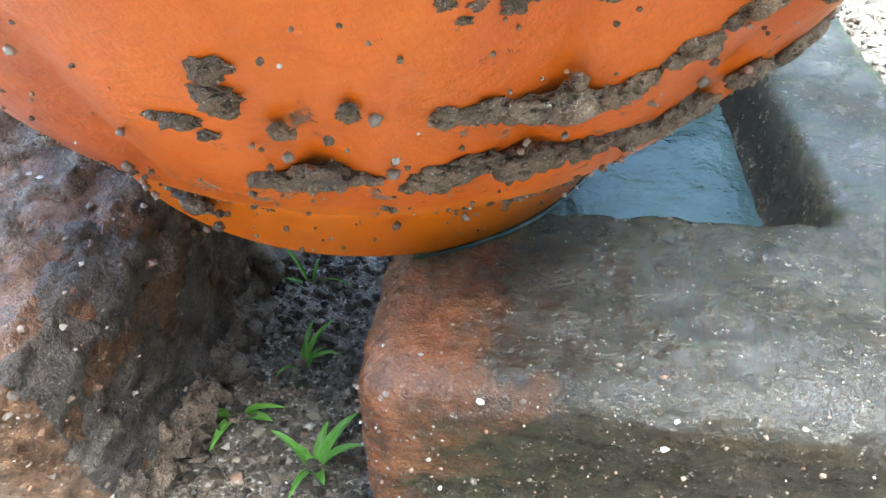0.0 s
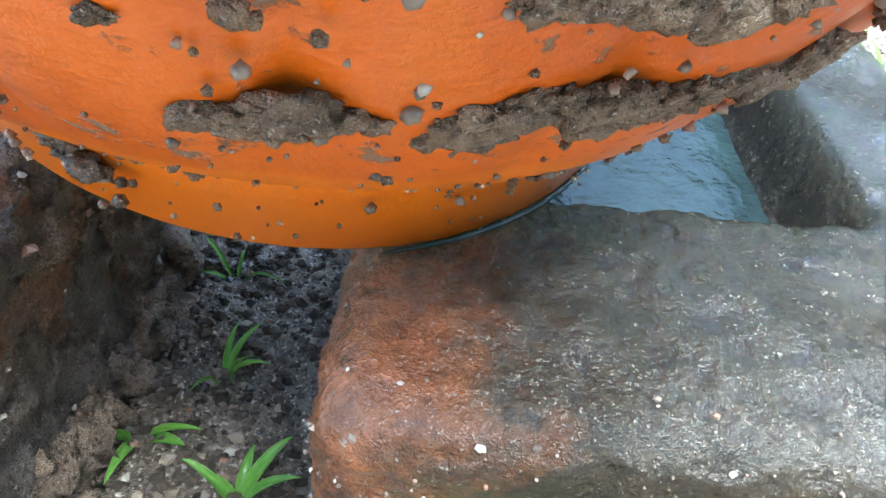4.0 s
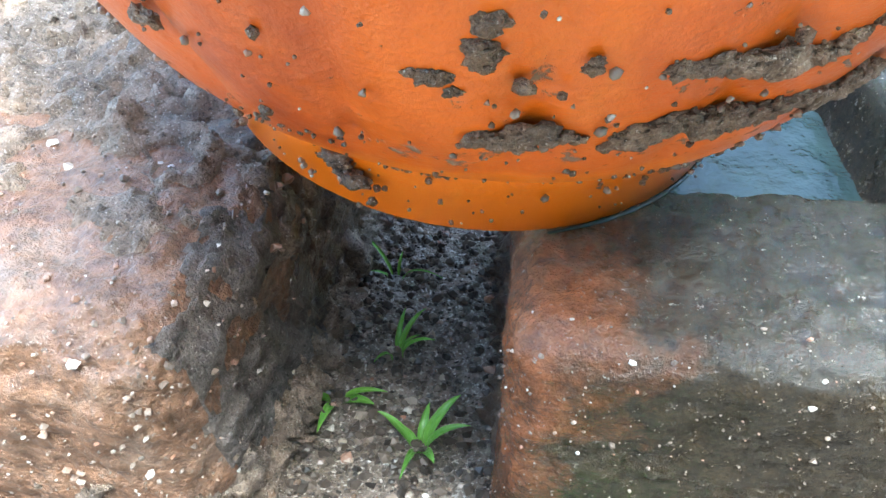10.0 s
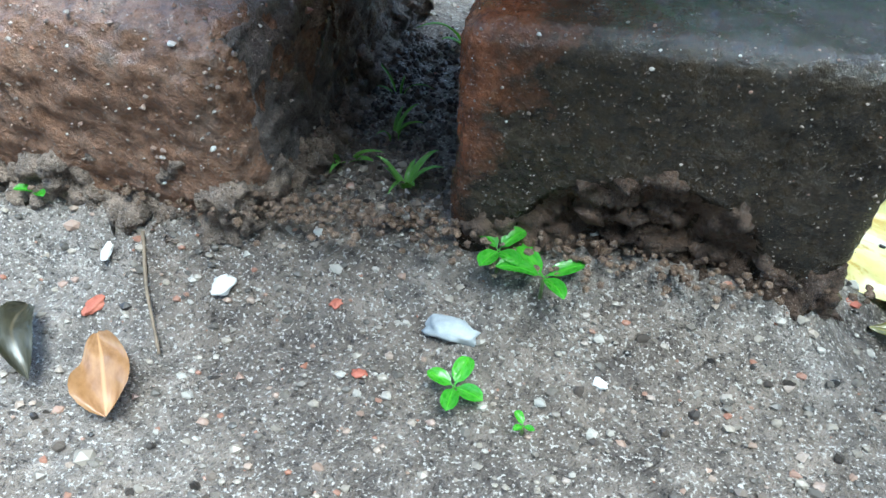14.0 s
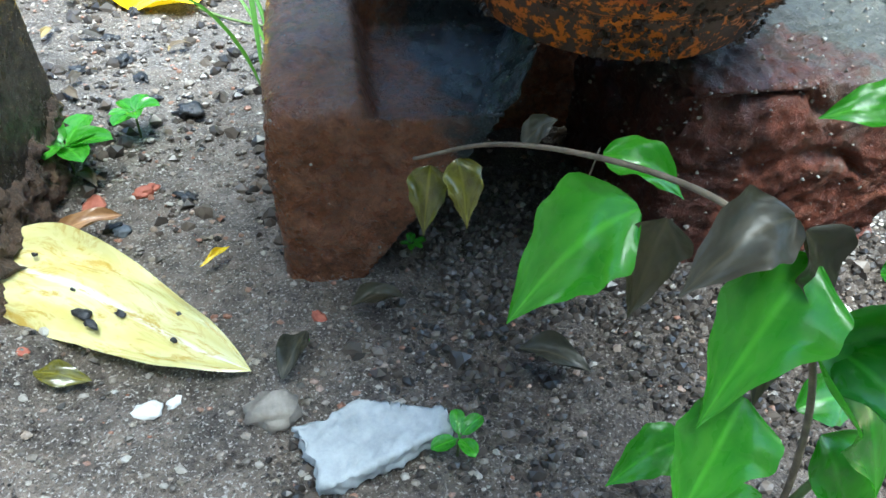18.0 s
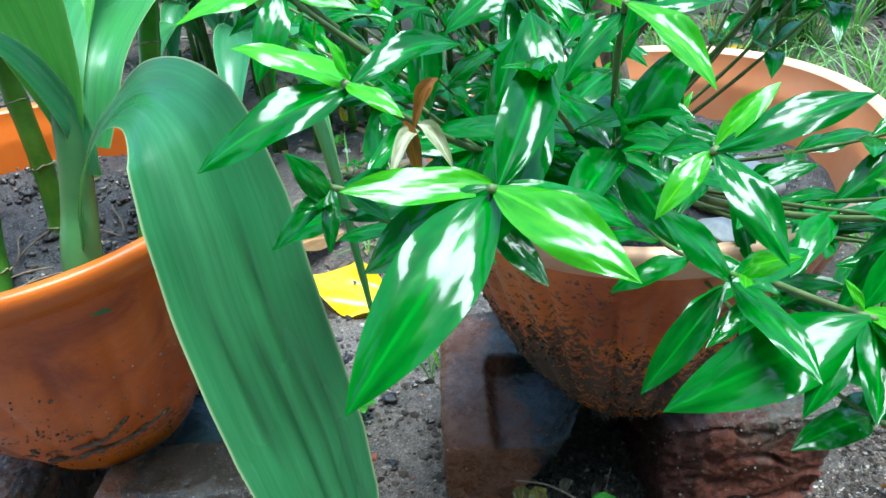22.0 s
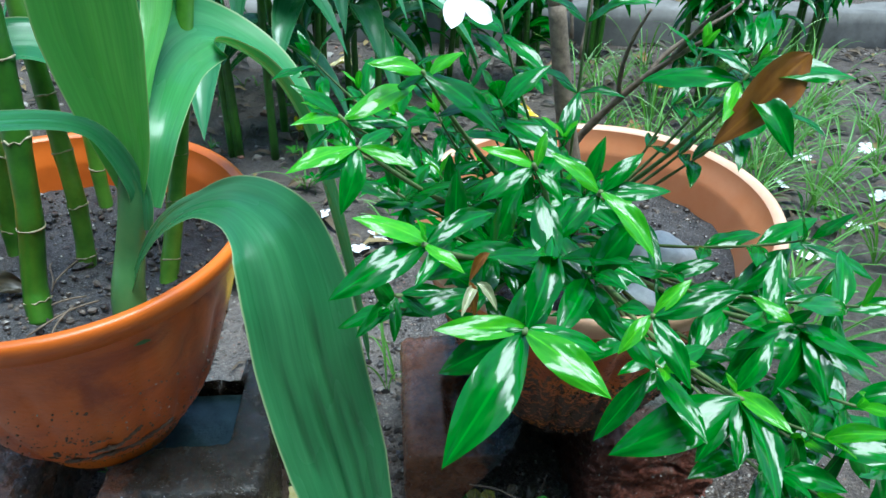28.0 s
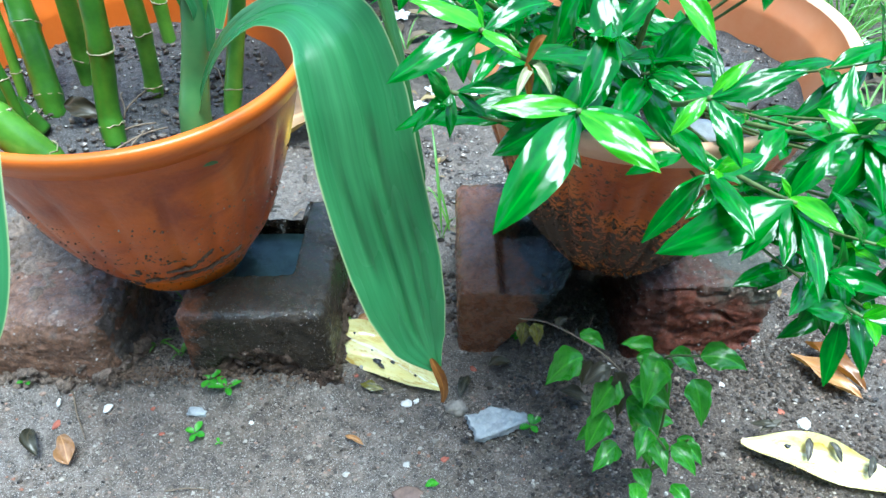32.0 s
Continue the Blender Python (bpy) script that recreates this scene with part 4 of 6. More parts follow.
strap([(0.1985, -0.041, 0.22), (0.202, -0.0425, 0.213), (0.206, -0.0445, 0.207), (0.211, -0.046, 0.201), (0.216, -0.047, 0.197)], 0.0035, lambda t: 0.3 + 0.7 * oval(t, 0.5, 0.8), (0.1, -0.8, 0.6), RUST_LEAF, 0.5, "dry_edge", "browned leaf edge")
strap([(0.1905, -0.0375, 0.238), (0.1925, -0.0385, 0.233), (0.1945, -0.0395, 0.228)], 0.005, lambda t: 0.3 + 0.7 * oval(t, 0.5, 0.8), (0.1, -0.8, 0.6), RUST_LEAF, 0.5, "dry_patch", "dry brown bitten patch on the leaf edge")
strap([(0.096, 0.084, 0.315), (0.0985, 0.082, 0.345), (0.1, 0.074, 0.39), (0.103, 0.062, 0.45), (0.1, 0.04, 0.52), (0.09, 0.01, 0.58)], 0.047,
      lambda t: 0.2 + 0.8 * min(1, t * 2.2), (0.1, -1, 0.25), STRAP_PALE, 0.3)
strap([(0.097, 0.09, 0.31), (0.1, 0.11, 0.345), (0.1015, 0.16, 0.366), (0.117, 0.19, 0.373), (0.148, 0.186, 0.358), (0.172, 0.165, 0.331), (0.189, 0.133, 0.288), (0.207, 0.088, 0.232), (0.2115, 0.08, 0.212)], 0.066,
      lambda t: 0.3 + 0.7 * math.sin(min(1, t * 1.9) * math.pi / 2) if t < 0.6 else max(0.05, 1 - ((t - 0.6) / 0.4) ** 0.8),
      lambda t: Vector((0.35, -0.2, 0.9)).lerp(Vector((0.95, 0.35, 0.25)), min(1, max(0, t * 1.7 - 0.35))), STRAP, 0.35)
strap([(0.098, 0.082, 0.3), (0.1, 0.081, 0.325), (0.089, 0.072, 0.358), (0.069, 0.045, 0.3726), (0.053, 0.0015, 0.3795), (0.04, -0.0285, 0.3635), (0.04, -0.054, 0.323), (0.035, -0.075, 0.27), (0.03, -0.085, 0.23)], 0.05,
      lambda t: 0.22 + 0.1 * t if t < 0.45 else min(1.0, 0.27 + (t - 0.45) * 3.6) * (1 if t < 0.8 else max(0.1, 1 - ((t - 0.8) / 0.2) ** 2)), (0.3, -0.5, 0.8), STRAP, 0.2)
strap([(0.092, 0.1, 0.31), (0.0885, 0.12, 0.334), (0.0655, 0.143, 0.3645), (0.04, 0.137, 0.382), (0.012, 0.121, 0.376), (-0.017, 0.109, 0.355), (-0.03, 0.1, 0.33)], 0.034,
      lambda t: 0.25 + 0.75 * math.sin(min(1, t * 1.7) * math.pi / 2) if t < 0.65 else max(0.05, 1 - ((t - 0.65) / 0.35) ** 1.3), (0.1, -0.5, 0.85), STRAP, 0.3)
strap([(0.096, 0.1, 0.33), (0.097, 0.132, 0.362), (0.1, 0.17, 0.392), (0.105, 0.2, 0.45)], 0.034, lambda t: 0.35 + 0.6 * t, (-0.4, -0.9, 0.3), STRAP_PALE, 0.4)


# ---- flowering shrub in the fluted pot ----
shrub = thing("jasmine_shrub", "bushy shrub with glossy wet green leaves in the fluted pot", "shrub", Matrix.Translation((0.36, 0.165, 0.2)))
S0 = shrub.matrix_world.inverted()
LEAF_SHAPES = []
for k in range(10):
    rnd = random.Random(40 + k)
    bend, roll = rnd.uniform(0.05, 0.38), rnd.uniform(-0.12, 0.12)
    line = bezier((0, 0, 0), (0.33, 0, 0.06), (0.7, roll, 0.0), (1, roll * 1.6, -bend), 11)
    v, f, u = blade(line, rnd.uniform(0.29, 0.37), lambda t: oval(t, 0.46, 0.95), (0, 0, 1), rnd.uniform(-0.25, 0.3), 8, 0.22, k)
    me = bpy.data.meshes.new("leaf")
    me.from_pydata([tuple(p) for p in v], [], f)
    layer = me.uv_layers.new(name="UVMap")
    for loop in me.loops:
        layer.data[loop.index].uv = u[loop.vertex_index]
    me.polygons.foreach_set("use_smooth", [True] * len(me.polygons))
    young = me.copy()
    me.materials.append(LEAF)
    young.materials.append(LEAF_YOUNG)
    LEAF_SHAPES.append((me, young))


def shrub_leaf(base, tip, normal, young, rnd, parent=None, inv=None):
    """One leaf from base to tip (in the world), its upper face towards normal."""
    base, tip = Vector(base), Vector(tip)
    x = tip - base
    length = x.length
    x.normalize()
    y = Vector(normal).cross(x)
    if y.length < 1e-4:
        y = x.orthogonal()
    y.normalize()
    z = x.cross(y)
    m = Matrix((x, y, z)).transposed().to_4x4()
    ob = new("leaf", rnd.choice(LEAF_SHAPES)[1 if young else 0])
    ob.parent = parent or shrub
    ob.matrix_basis = (inv or S0) @ Matrix.Translation(base) @ m @ Matrix.Diagonal((length, length * rnd.uniform(0.9, 1.12), length, 1))
    return ob


def whorl(centre, axis, pairs, length, seed, young=1, spread=(0.35, 1.5)):
    """Leaves in crossed pairs round the end of a twig: the small young ones upright, the old ones spread."""
    rnd = random.Random(seed)
    c, a = Vector(centre), Vector(axis).normalized()
    e = a.orthogonal().normalized()
    g = a.cross(e)
    turn = rnd.uniform(0, math.pi)
    for i in range(pairs):
        t = i / max(1, pairs - 1)
        for side in (0, math.pi):
            ang = turn + i * math.pi / 2 + side + rnd.uniform(-0.35, 0.35)
            out = e * math.cos(ang) + g * math.sin(ang)
            lean = spread[0] + (spread[1] - spread[0]) * t + rnd.uniform(-0.2, 0.2)
            d = a * math.cos(lean) + out * math.sin(lean) + Vector((0, 0, -0.18 * t))
            size = length * (0.5 + 0.5 * min(1, t * 1.5 + 0.1)) * rnd.uniform(0.8, 1.15)
            base = c - a * 0.006 * i
            shrub_leaf(base, base + d.normalized() * size, a + Vector((0, 0, 0.4)), i < young, rnd)


TRUNK = [(0.362, 0.172, 0.225), (0.352, 0.174, 0.27), (0.338, 0.176, 0.33), (0.327, 0.18, 0.395)]
part("trunk", tube(local(spline(TRUNK, 8), S0), [0.0075 - 0.002 * i / 24 for i in range(25)], 12), BARK, shrub)


def branch(start, end, r0=0.002, sag=0.02, seed=0, material=None):
    rnd = random.Random(seed)
    a, b = Vector(start), Vector(end)
    mid1 = a.lerp(b, 0.35) + Vector((rnd.uniform(-0.01, 0.01), rnd.uniform(-0.01, 0.01), -sag))
    mid2 = a.lerp(b, 0.7) + Vector((rnd.uniform(-0.008, 0.008), rnd.uniform(-0.008, 0.008), -sag * 0.8))
    line = bezier(a, mid1, mid2, b, 14)
    part("branch", tube(local(line, S0), [r0 * (1 - 0.55 * i / 14) * (1 + 0.12 * math.sin(i * 2.3)) for i in range(15)], 7), material or TWIG, shrub)
    return line


SPRIGS = [  # place, pairs of leaves, length, young pairs
    ((0.277, -0.064, 0.366), 2, 0.034, 0), ((0.273, 0.036, 0.385), 3, 0.036, 0), ((0.379, -0.075, 0.298), 3, 0.040, 1), ((0.381, -0.031, 0.314), 3, 0.036, 0),
    ((0.230, 0.024, 0.348), 3, 0.038, 0), ((0.254, 0.032, 0.344), 3, 0.038, 0), ((0.297, -0.043, 0.348), 3, 0.036, 0),
    ((0.407, -0.031, 0.302), 3, 0.038, 0), ((0.229, -0.042, 0.335), 2, 0.036, 0),
    ((0.423, 0.027, 0.320), 3, 0.040, 0), ((0.267, -0.007, 0.338), 3, 0.040, 0), ((0.29, 0.04, 0.33), 3, 0.038, 0), ((0.31, 0.02, 0.35), 3, 0.036, 0),
    ((0.25, -0.02, 0.352), 3, 0.034, 0), ((0.43, -0.06, 0.27), 3, 0.038, 0), ((0.28, 0.09, 0.41), 3, 0.036, 1),
    ((0.42, 0.1, 0.42), 3, 0.042, 1), ((0.33, 0.12, 0.44), 3, 0.036, 0), ((0.39, -0.07, 0.262), 3, 0.036, 1),
    ((0.404, -0.038, 0.328), 3, 0.034, 1), ((0.394, -0.066, 0.304), 3, 0.034, 1), ((0.36, -0.083, 0.292), 3, 0.034, 0), ((0.321, -0.061, 0.32), 3, 0.034, 1), ((0.277, 0.021, 0.348), 3, 0.034, 0), ((0.305, 0.044, 0.364), 3, 0.034, 1),
    ((0.379, -0.059, 0.282), 3, 0.036, 1), ((0.373, -0.093, 0.28), 3, 0.036, 1), ((0.406, 0.012, 0.281), 3, 0.034, 0), ((0.438, 0.025, 0.29), 3, 0.034, 1),
    ((0.278, 0.019, 0.325), 3, 0.032, 1), ((0.266, -0.001, 0.312), 2, 0.032, 0), ((0.251, 0.063, 0.338), 3, 0.03, 1), ((0.231, 0.102, 0.353), 3, 0.03, 1), ((0.291, 0.118, 0.351), 3, 0.03, 0),
    ((0.316, 0.079, 0.322), 3, 0.03, 1), ((0.402, 0.136, 0.381), 3, 0.032, 1), ((0.431, 0.093, 0.365), 3, 0.034, 0), ((0.419, 0.104, 0.379), 3, 0.032, 1),
    ((0.249, 0.127, 0.365), 3, 0.028, 1), ((0.343, 0.065, 0.312), 3, 0.03, 0),
    ((0.186, 0.124, 0.379), 3, 0.028, 0), ((0.212, 0.104, 0.368), 3, 0.030, 1), ((0.234, 0.128, 0.373), 3, 0.032, 0), ((0.252, 0.103, 0.355), 3, 0.028, 1), ((0.270, 0.126, 0.366), 3, 0.030, 0), ((0.207, 0.076, 0.347), 3, 0.032, 1), ((0.229, 0.075, 0.338), 3, 0.028, 0), ((0.251, 0.073, 0.329), 3, 0.030, 1), ((0.293, 0.109, 0.348), 3, 0.032, 0), ((0.274, 0.084, 0.333), 3, 0.028, 1), ((0.301, 0.076, 0.321), 3, 0.030, 0), ((0.195, 0.090, 0.361), 3, 0.032, 1), ((0.315, 0.053, 0.301), 3, 0.028, 0), ((0.345, 0.071, 0.306), 3, 0.030, 1), ((0.362, 0.036, 0.297), 3, 0.032, 0)]
for k, (p, pairs, size, young) in enumerate(SPRIGS):
    c = Vector(p)
    hub = Vector((0.34, 0.15, 0.23)).lerp(c, 0.15) + Vector((0, 0, 0.02))
    line = branch(hub, c, 0.0012, 0.006 + 0.01 * (k % 3), 100 + k)
    axis = (line[-1] - line[-3]).normalized() + Vector((0, -0.25, 0.75))
    size *= 0.9
    whorl(c, axis, pairs, size, 300 + k, young)
    rnd = random.Random(500 + k)
    for j in (11, 8):  # older leaves along the twig
        for s in (-1, 1):
            d = (line[j] - line[j - 1]).normalized()
            o = d.cross(Vector((0, 0, 1))).normalized() * s * 0.9 + d * 0.5 + Vector((0, 0, rnd.uniform(-0.4, 0.3)))
            shrub_leaf(line[j], line[j] + o.normalized() * size * rnd.uniform(0.75, 1.05), (0, -0.2, 1), False, rnd)


def sprig(centre, tips):
    """A twig from the hub to centre, with a leaf to each tip."""
    c = Vector(centre)
    rnd = random.Random(round(c.x * 9000))
    hub = Vector((0.34, 0.15, 0.23)).lerp(c, 0.2) + Vector((0, 0, 0.02))
    branch(hub, c, 0.0018, 0.012, round(c.x * 7000))
    for tip, young in tips:
        t = Vector(tip)
        base = c + (hub - c).normalized() * rnd.uniform(0, 0.006)
        n = Vector((rnd.uniform(-0.35, 0.35), -0.55 + rnd.uniform(-0.2, 0.2), 0.8))
        shrub_leaf(base, t, n, bool(young), rnd)


sprig((0.265, -0.089, 0.359), [((0.243, -0.12, 0.341), 0), ((0.24, -0.09, 0.361), 1), ((0.285, -0.109, 0.355), 1), ((0.24, -0.09, 0.346), 0), ((0.29, -0.089, 0.352), 0), ((0.279, -0.065, 0.379), 0)])
sprig((0.238, -0.058, 0.37), [((0.22, -0.061, 0.38), 1), ((0.248, -0.069, 0.367), 1), ((0.21, -0.073, 0.362), 0), ((0.237, -0.06, 0.38), 1), ((0.261, -0.046, 0.379), 0)])
sprig((0.298, -0.037, 0.377), [((0.315, -0.057, 0.367), 1), ((0.31, -0.031, 0.391), 0), ((0.283, -0.029, 0.389), 1), ((0.284, -0.046, 0.364), 0), ((0.323, -0.037, 0.376), 0)])
sprig((0.276, -0.03, 0.384), [((0.259, -0.025, 0.388), 1), ((0.258, -0.036, 0.376), 0), ((0.288, -0.037, 0.376), 0), ((0.281, -0.022, 0.393), 1)])
sprig((0.216, -0.006, 0.381), [((0.192, -0.02, 0.38), 1), ((0.237, -0.012, 0.377), 1), ((0.215, -0.024, 0.364), 0), ((0.23, 0.007, 0.385), 0), ((0.202, -0.011, 0.372), 0)])
sprig((0.208, 0.017, 0.385), [((0.193, 0.014, 0.399), 0), ((0.192, 0.005, 0.388), 1), ((0.223, 0.016, 0.38), 0), ((0.241, 0.031, 0.393), 1)])
sprig((0.241, 0.028, 0.399), [((0.222, 0.025, 0.408), 1), ((0.276, 0.023, 0.379), 0), ((0.254, 0.029, 0.409), 1), ((0.229, 0.03, 0.39), 0)])
sprig((0.302, -0.087, 0.362), [((0.29, -0.092, 0.356), 1), ((0.309, -0.105, 0.352), 0), ((0.311, -0.083, 0.373), 1), ((0.325, -0.092, 0.371), 0), ((0.293, -0.073, 0.358), 0)])
sprig((0.349, -0.068, 0.311), [((0.327, -0.081, 0.302), 0), ((0.359, -0.083, 0.315), 1), ((0.346, -0.062, 0.318), 1), ((0.354, -0.103, 0.302), 0), ((0.302, -0.08, 0.299), 0), ((0.362, -0.057, 0.329), 0), ((0.341, -0.09, 0.303), 0)])
sprig((0.383, 0.045, 0.393), [((0.396, 0.014, 0.374), 0), ((0.342, 0.062, 0.386), 0), ((0.368, 0.031, 0.378), 1), ((0.398, 0.04, 0.406), 0), ((0.418, 0.027, 0.402), 0), ((0.37, 0.066, 0.404), 0)])
sprig((0.383, -0.041, 0.321), [((0.36, -0.04, 0.312), 0), ((0.368, -0.028, 0.325), 1), ((0.394, -0.066, 0.323), 0), ((0.373, -0.063, 0.305), 0), ((0.383, -0.068, 0.309), 0)])
sprig((0.229, -0.043, 0.341), [((0.217, -0.056, 0.333), 0), ((0.248, -0.042, 0.344), 0), ((0.227, -0.056, 0.332), 0), ((0.242, -0.044, 0.331), 0)])

for k in range(4):  # withered scraps caught among the leaves
    rnd = random.Random(3300 + k)
    c = Vector((0.2575, -0.07, 0.366)) + Vector((rnd.uniform(-0.008, 0.008), rnd.uniform(-0.006, 0.006), rnd.uniform(-0.008, 0.006)))
    d = Vector((rnd.uniform(-1, 1), rnd.uniform(-0.6, 0.2), rnd.uniform(-1, 0.6))).normalized() * rnd.uniform(0.006, 0.01)
    scrap = blade(local(bezier(c, c + d * 0.4 + Vector((0, 0, 0.002)), c + d * 0.7, c + d + Vector((0, 0, -0.003)), 8), S0), 0.0035, lambda t: oval(t, 0.4, 0.8), (0, -0.6, 0.8), 0.6, 5, 0.3, k)
    part("dry_scrap", scrap, DRY_PALE if k % 2 else RUST_LEAF, shrub, "pale withered leaf scrap")

flower = thing("white_flower", "white pinwheel jasmine flower on a green stalk", "flower", Matrix.Translation((0.2525, -0.008, 0.4345)) @ pose(0, 0, 0, 60, 0, 20) @ Matrix.Scale(0.72, 4))
part("tube", tube([(0, 0, -0.03), (0.001, 0.002, -0.015), (0, 0, 0)], [0.0011, 0.0012, 0.0016], 8), TWIG, flower)
for k in range(5):
    a = 2 * math.pi * k / 5
    d = Vector((math.cos(a), math.sin(a), 0.05))
    o = Vector((-math.sin(a), math.cos(a), 0))
    part("petal", blade(bezier((0, 0, 0), d * 0.006, d * 0.012 + o * 0.003, d * 0.0165 + o * 0.007, 8), 0.011, lambda t: oval(t, 0.6, 0.6), (0, 0, 1), 0.15, 5, 0.1, k), PETAL, flower)


# ---- fallen leaves on the soil ----
def fallen_leaf(label, points, width, material, facing=(0, -0.1, 1), peak=0.4, gutter=0.25, spots=(), group="fallen leaves", curl=0.3, seed=0):
    line = spline(points, 7)
    v, f, u = blade(line, width, lambda t: oval(t, peak, 0.85), facing, gutter, 12, curl, seed)
    for p in v:
        p += Vector((0, 0, 0.0012 * noise.noise(p * 90)))
    ob = mesh_object("fallen_leaf", v, f, material, None, True, u)
    tagged(ob, label, "leaf", group)
    n = len(line)
    for i, (t, s, r) in enumerate(spots):
        p = line[min(n - 1, int(t * n))]
        d = (line[min(int(t * n) + 1, n - 1)] - line[max(int(t * n) - 1, 0)]).normalized()
        side = d.cross(Vector(facing)).normalized()
        up = side.cross(d)
        c = p + side * s * width / 2 + up * (gutter * width / 2 * s * s + 0.0012)
        g = lump((0, 0, 0), (r * 1.3, r * 0.8, 0.0007), seed + i, 2, 0.7)
        q = Matrix((d, side, up)).transposed()
        part("dark_spot", ([c + q @ w for w in g[0]], g[1]), COAL, ob, "black rotten spot")
    return ob


fallen_leaf("large pale yellow fallen leaf with dark rotten spots on soil", [(0.112, 0.152, 0.01), (0.137, 0.141, 0.011), (0.165, 0.127, 0.009), (0.198, 0.104, 0.006), (0.224, 0.088, 0.006)], 0.04, YELLOW,
            (0, -0.2, 1), 0.4, 0.06, ((0.52, 0.42, 0.0028), (0.56, 0.5, 0.0022), (0.62, 0.1, 0.0016), (0.75, 0.05, 0.001), (0.3, -0.3, 0.0009), (0.72, -0.4, 0.0011), (0.45, 0.1, 0.0008)), seed=3)
fallen_leaf("bright yellow oval fallen leaf lying on a dry brown one", [(0.17, 0.392, 0.006), (0.15, 0.41, 0.012), (0.12, 0.43, 0.018), (0.085, 0.452, 0.02)], 0.062, YELLOW_BRIGHT, (0.1, -0.4, 0.9), 0.55, 0.12,
            ((0.55, 0.3, 0.002),), seed=5)
fallen_leaf("curled dry tan leaf on the soil", [(-0.04, 0.46, 0.012), (0.01, 0.49, 0.022), (0.06, 0.53, 0.02), (0.108, 0.575, 0.008)], 0.075, BROWN_LEAF, (0.1, -0.3, 0.95), 0.4, 0.35, seed=6)
fallen_leaf("pale torn yellow leaf with withered leaflets on it", [(0.445, 0.04, 0.008), (0.48, 0.028, 0.012), (0.52, 0.012, 0.012), (0.57, -0.006, 0.006)], 0.033, YELLOW, (0, -0.2, 1), 0.45, 0.3, ((0.3, -0.2, 0.002),), seed=8)
fallen_leaf("wet rust-brown leaf scrap on the soil", [(0.515, 0.128, 0.006), (0.535, 0.1, 0.01), (0.555, 0.082, 0.006)], 0.022, BROWN_LEAF, (0.3, -0.2, 1), 0.5, 0.5, seed=9)
fallen_leaf("small tan triangular leaf scrap on soil", [(-0.075, 0.045, 0.004), (-0.066, 0.034, 0.007), (-0.058, 0.02, 0.004)], 0.016, BROWN_LEAF, (0, -0.2, 1), 0.75, 0.3, seed=10)
for k, (x, y, a, s) in enumerate(((0.238, 0.094, 70, 0.022), (0.327, 0.083, -30, 0.026), (0.268, 0.117, 10, 0.02), (0.13, 0.145, -20, 0.016), (0.34, 0.15, 50, 0.02))):
    d = Vector((math.cos(radians(a)), math.sin(radians(a)), 0)) * s / 2
    c = Vector((x, y, 0.005))
    fallen_leaf("small dark rotting leaf on wet soil", [c - d, c + Vector((0, 0, 0.003)), c + d], s * 0.5, WILTED, (0, -0.1, 1), 0.45, 0.6, group="rotting leaves", seed=20 + k)


# ---- stones, chips and clinker ----
def stone(name, label, category, place, size, material, seed, group="", turn=0.0, rough=0.35):
    g = lump((0, 0, 0), size, seed, 3, rough)
    ob = mesh_object(name, g[0], g[1], material, None, True)
    x, y = place[0], place[1]
    z = place[2] if len(place) > 2 else ground_height(x, y)
    ob.matrix_world = pose(x, y, z + size[2] * 0.45, 0, 0, turn)
    return tagged(ob, label, category, group)


slab = brick_shape((0.044, 0.022, 0.007), 31, 0.0009, 0.001, 0.0012, None, broken((0.012, 0.004, 0), (0.6, 0.8, 0.1), 2))
slab = ([p + Vector((0.003 * fbm((p.y, 0, 4), 130, 3), 0.0028 * fbm((p.x, 0, 9), 110, 3), 0)) for p in slab[0]], slab[1])
slate = mesh_object("slate_piece", slab[0], slab[1], SLATE)
slate.matrix_world = pose(0.2635, 0.0615, 0.0005, 6, -2, 22)
tagged(slate, "broken piece of grey slate on the soil", "stone")
stone("stone", "rough grey-brown stone lump on soil", "stone", (0.231, 0.075), (0.0085, 0.007, 0.005), GRIT, 3, rough=0.5)
for k, (x, y, r) in enumerate(((0.191, 0.08, 0.0045), (0.199, 0.083, 0.0028), (-0.047, 0.07, 0.0042), (-0.021, 0.09, 0.0026), (0.07, 0.059, 0.0024), (0.041, -0.027, 0.003), (0.503, 0.062, 0.006), (0.45, 0.1, 0.003), (-0.02, -0.02, 0.0035))):
    stone("white_chip", "small white chip lying on the soil", "stone chip", (x, y), (r, r * 0.75, r * 0.4), CHIP, 50 + k, "white chips", k * 40, 0.5)
for k, (x, y, r) in enumerate(((0.003, 0.048, 0.0026), (-0.01, 0.07, 0.0028), (0.246, 0.1165, 0.004), (0.147, 0.105, 0.003), (0.17, 0.197, 0.006), (0.15, 0.19, 0.007), (0.49, 0.075, 0.004), (0.222, 0.03, 0.0035), (-0.085, 0.058, 0.004), (0.205, -0.02, 0.005))):
    stone("brick_crumb", "small red brick crumb on the soil", "brick crumb", (x, y), (r, r * 0.6, r * 0.28), RED_BIT, 70 + k, "brick crumbs", k * 55, 0.5)
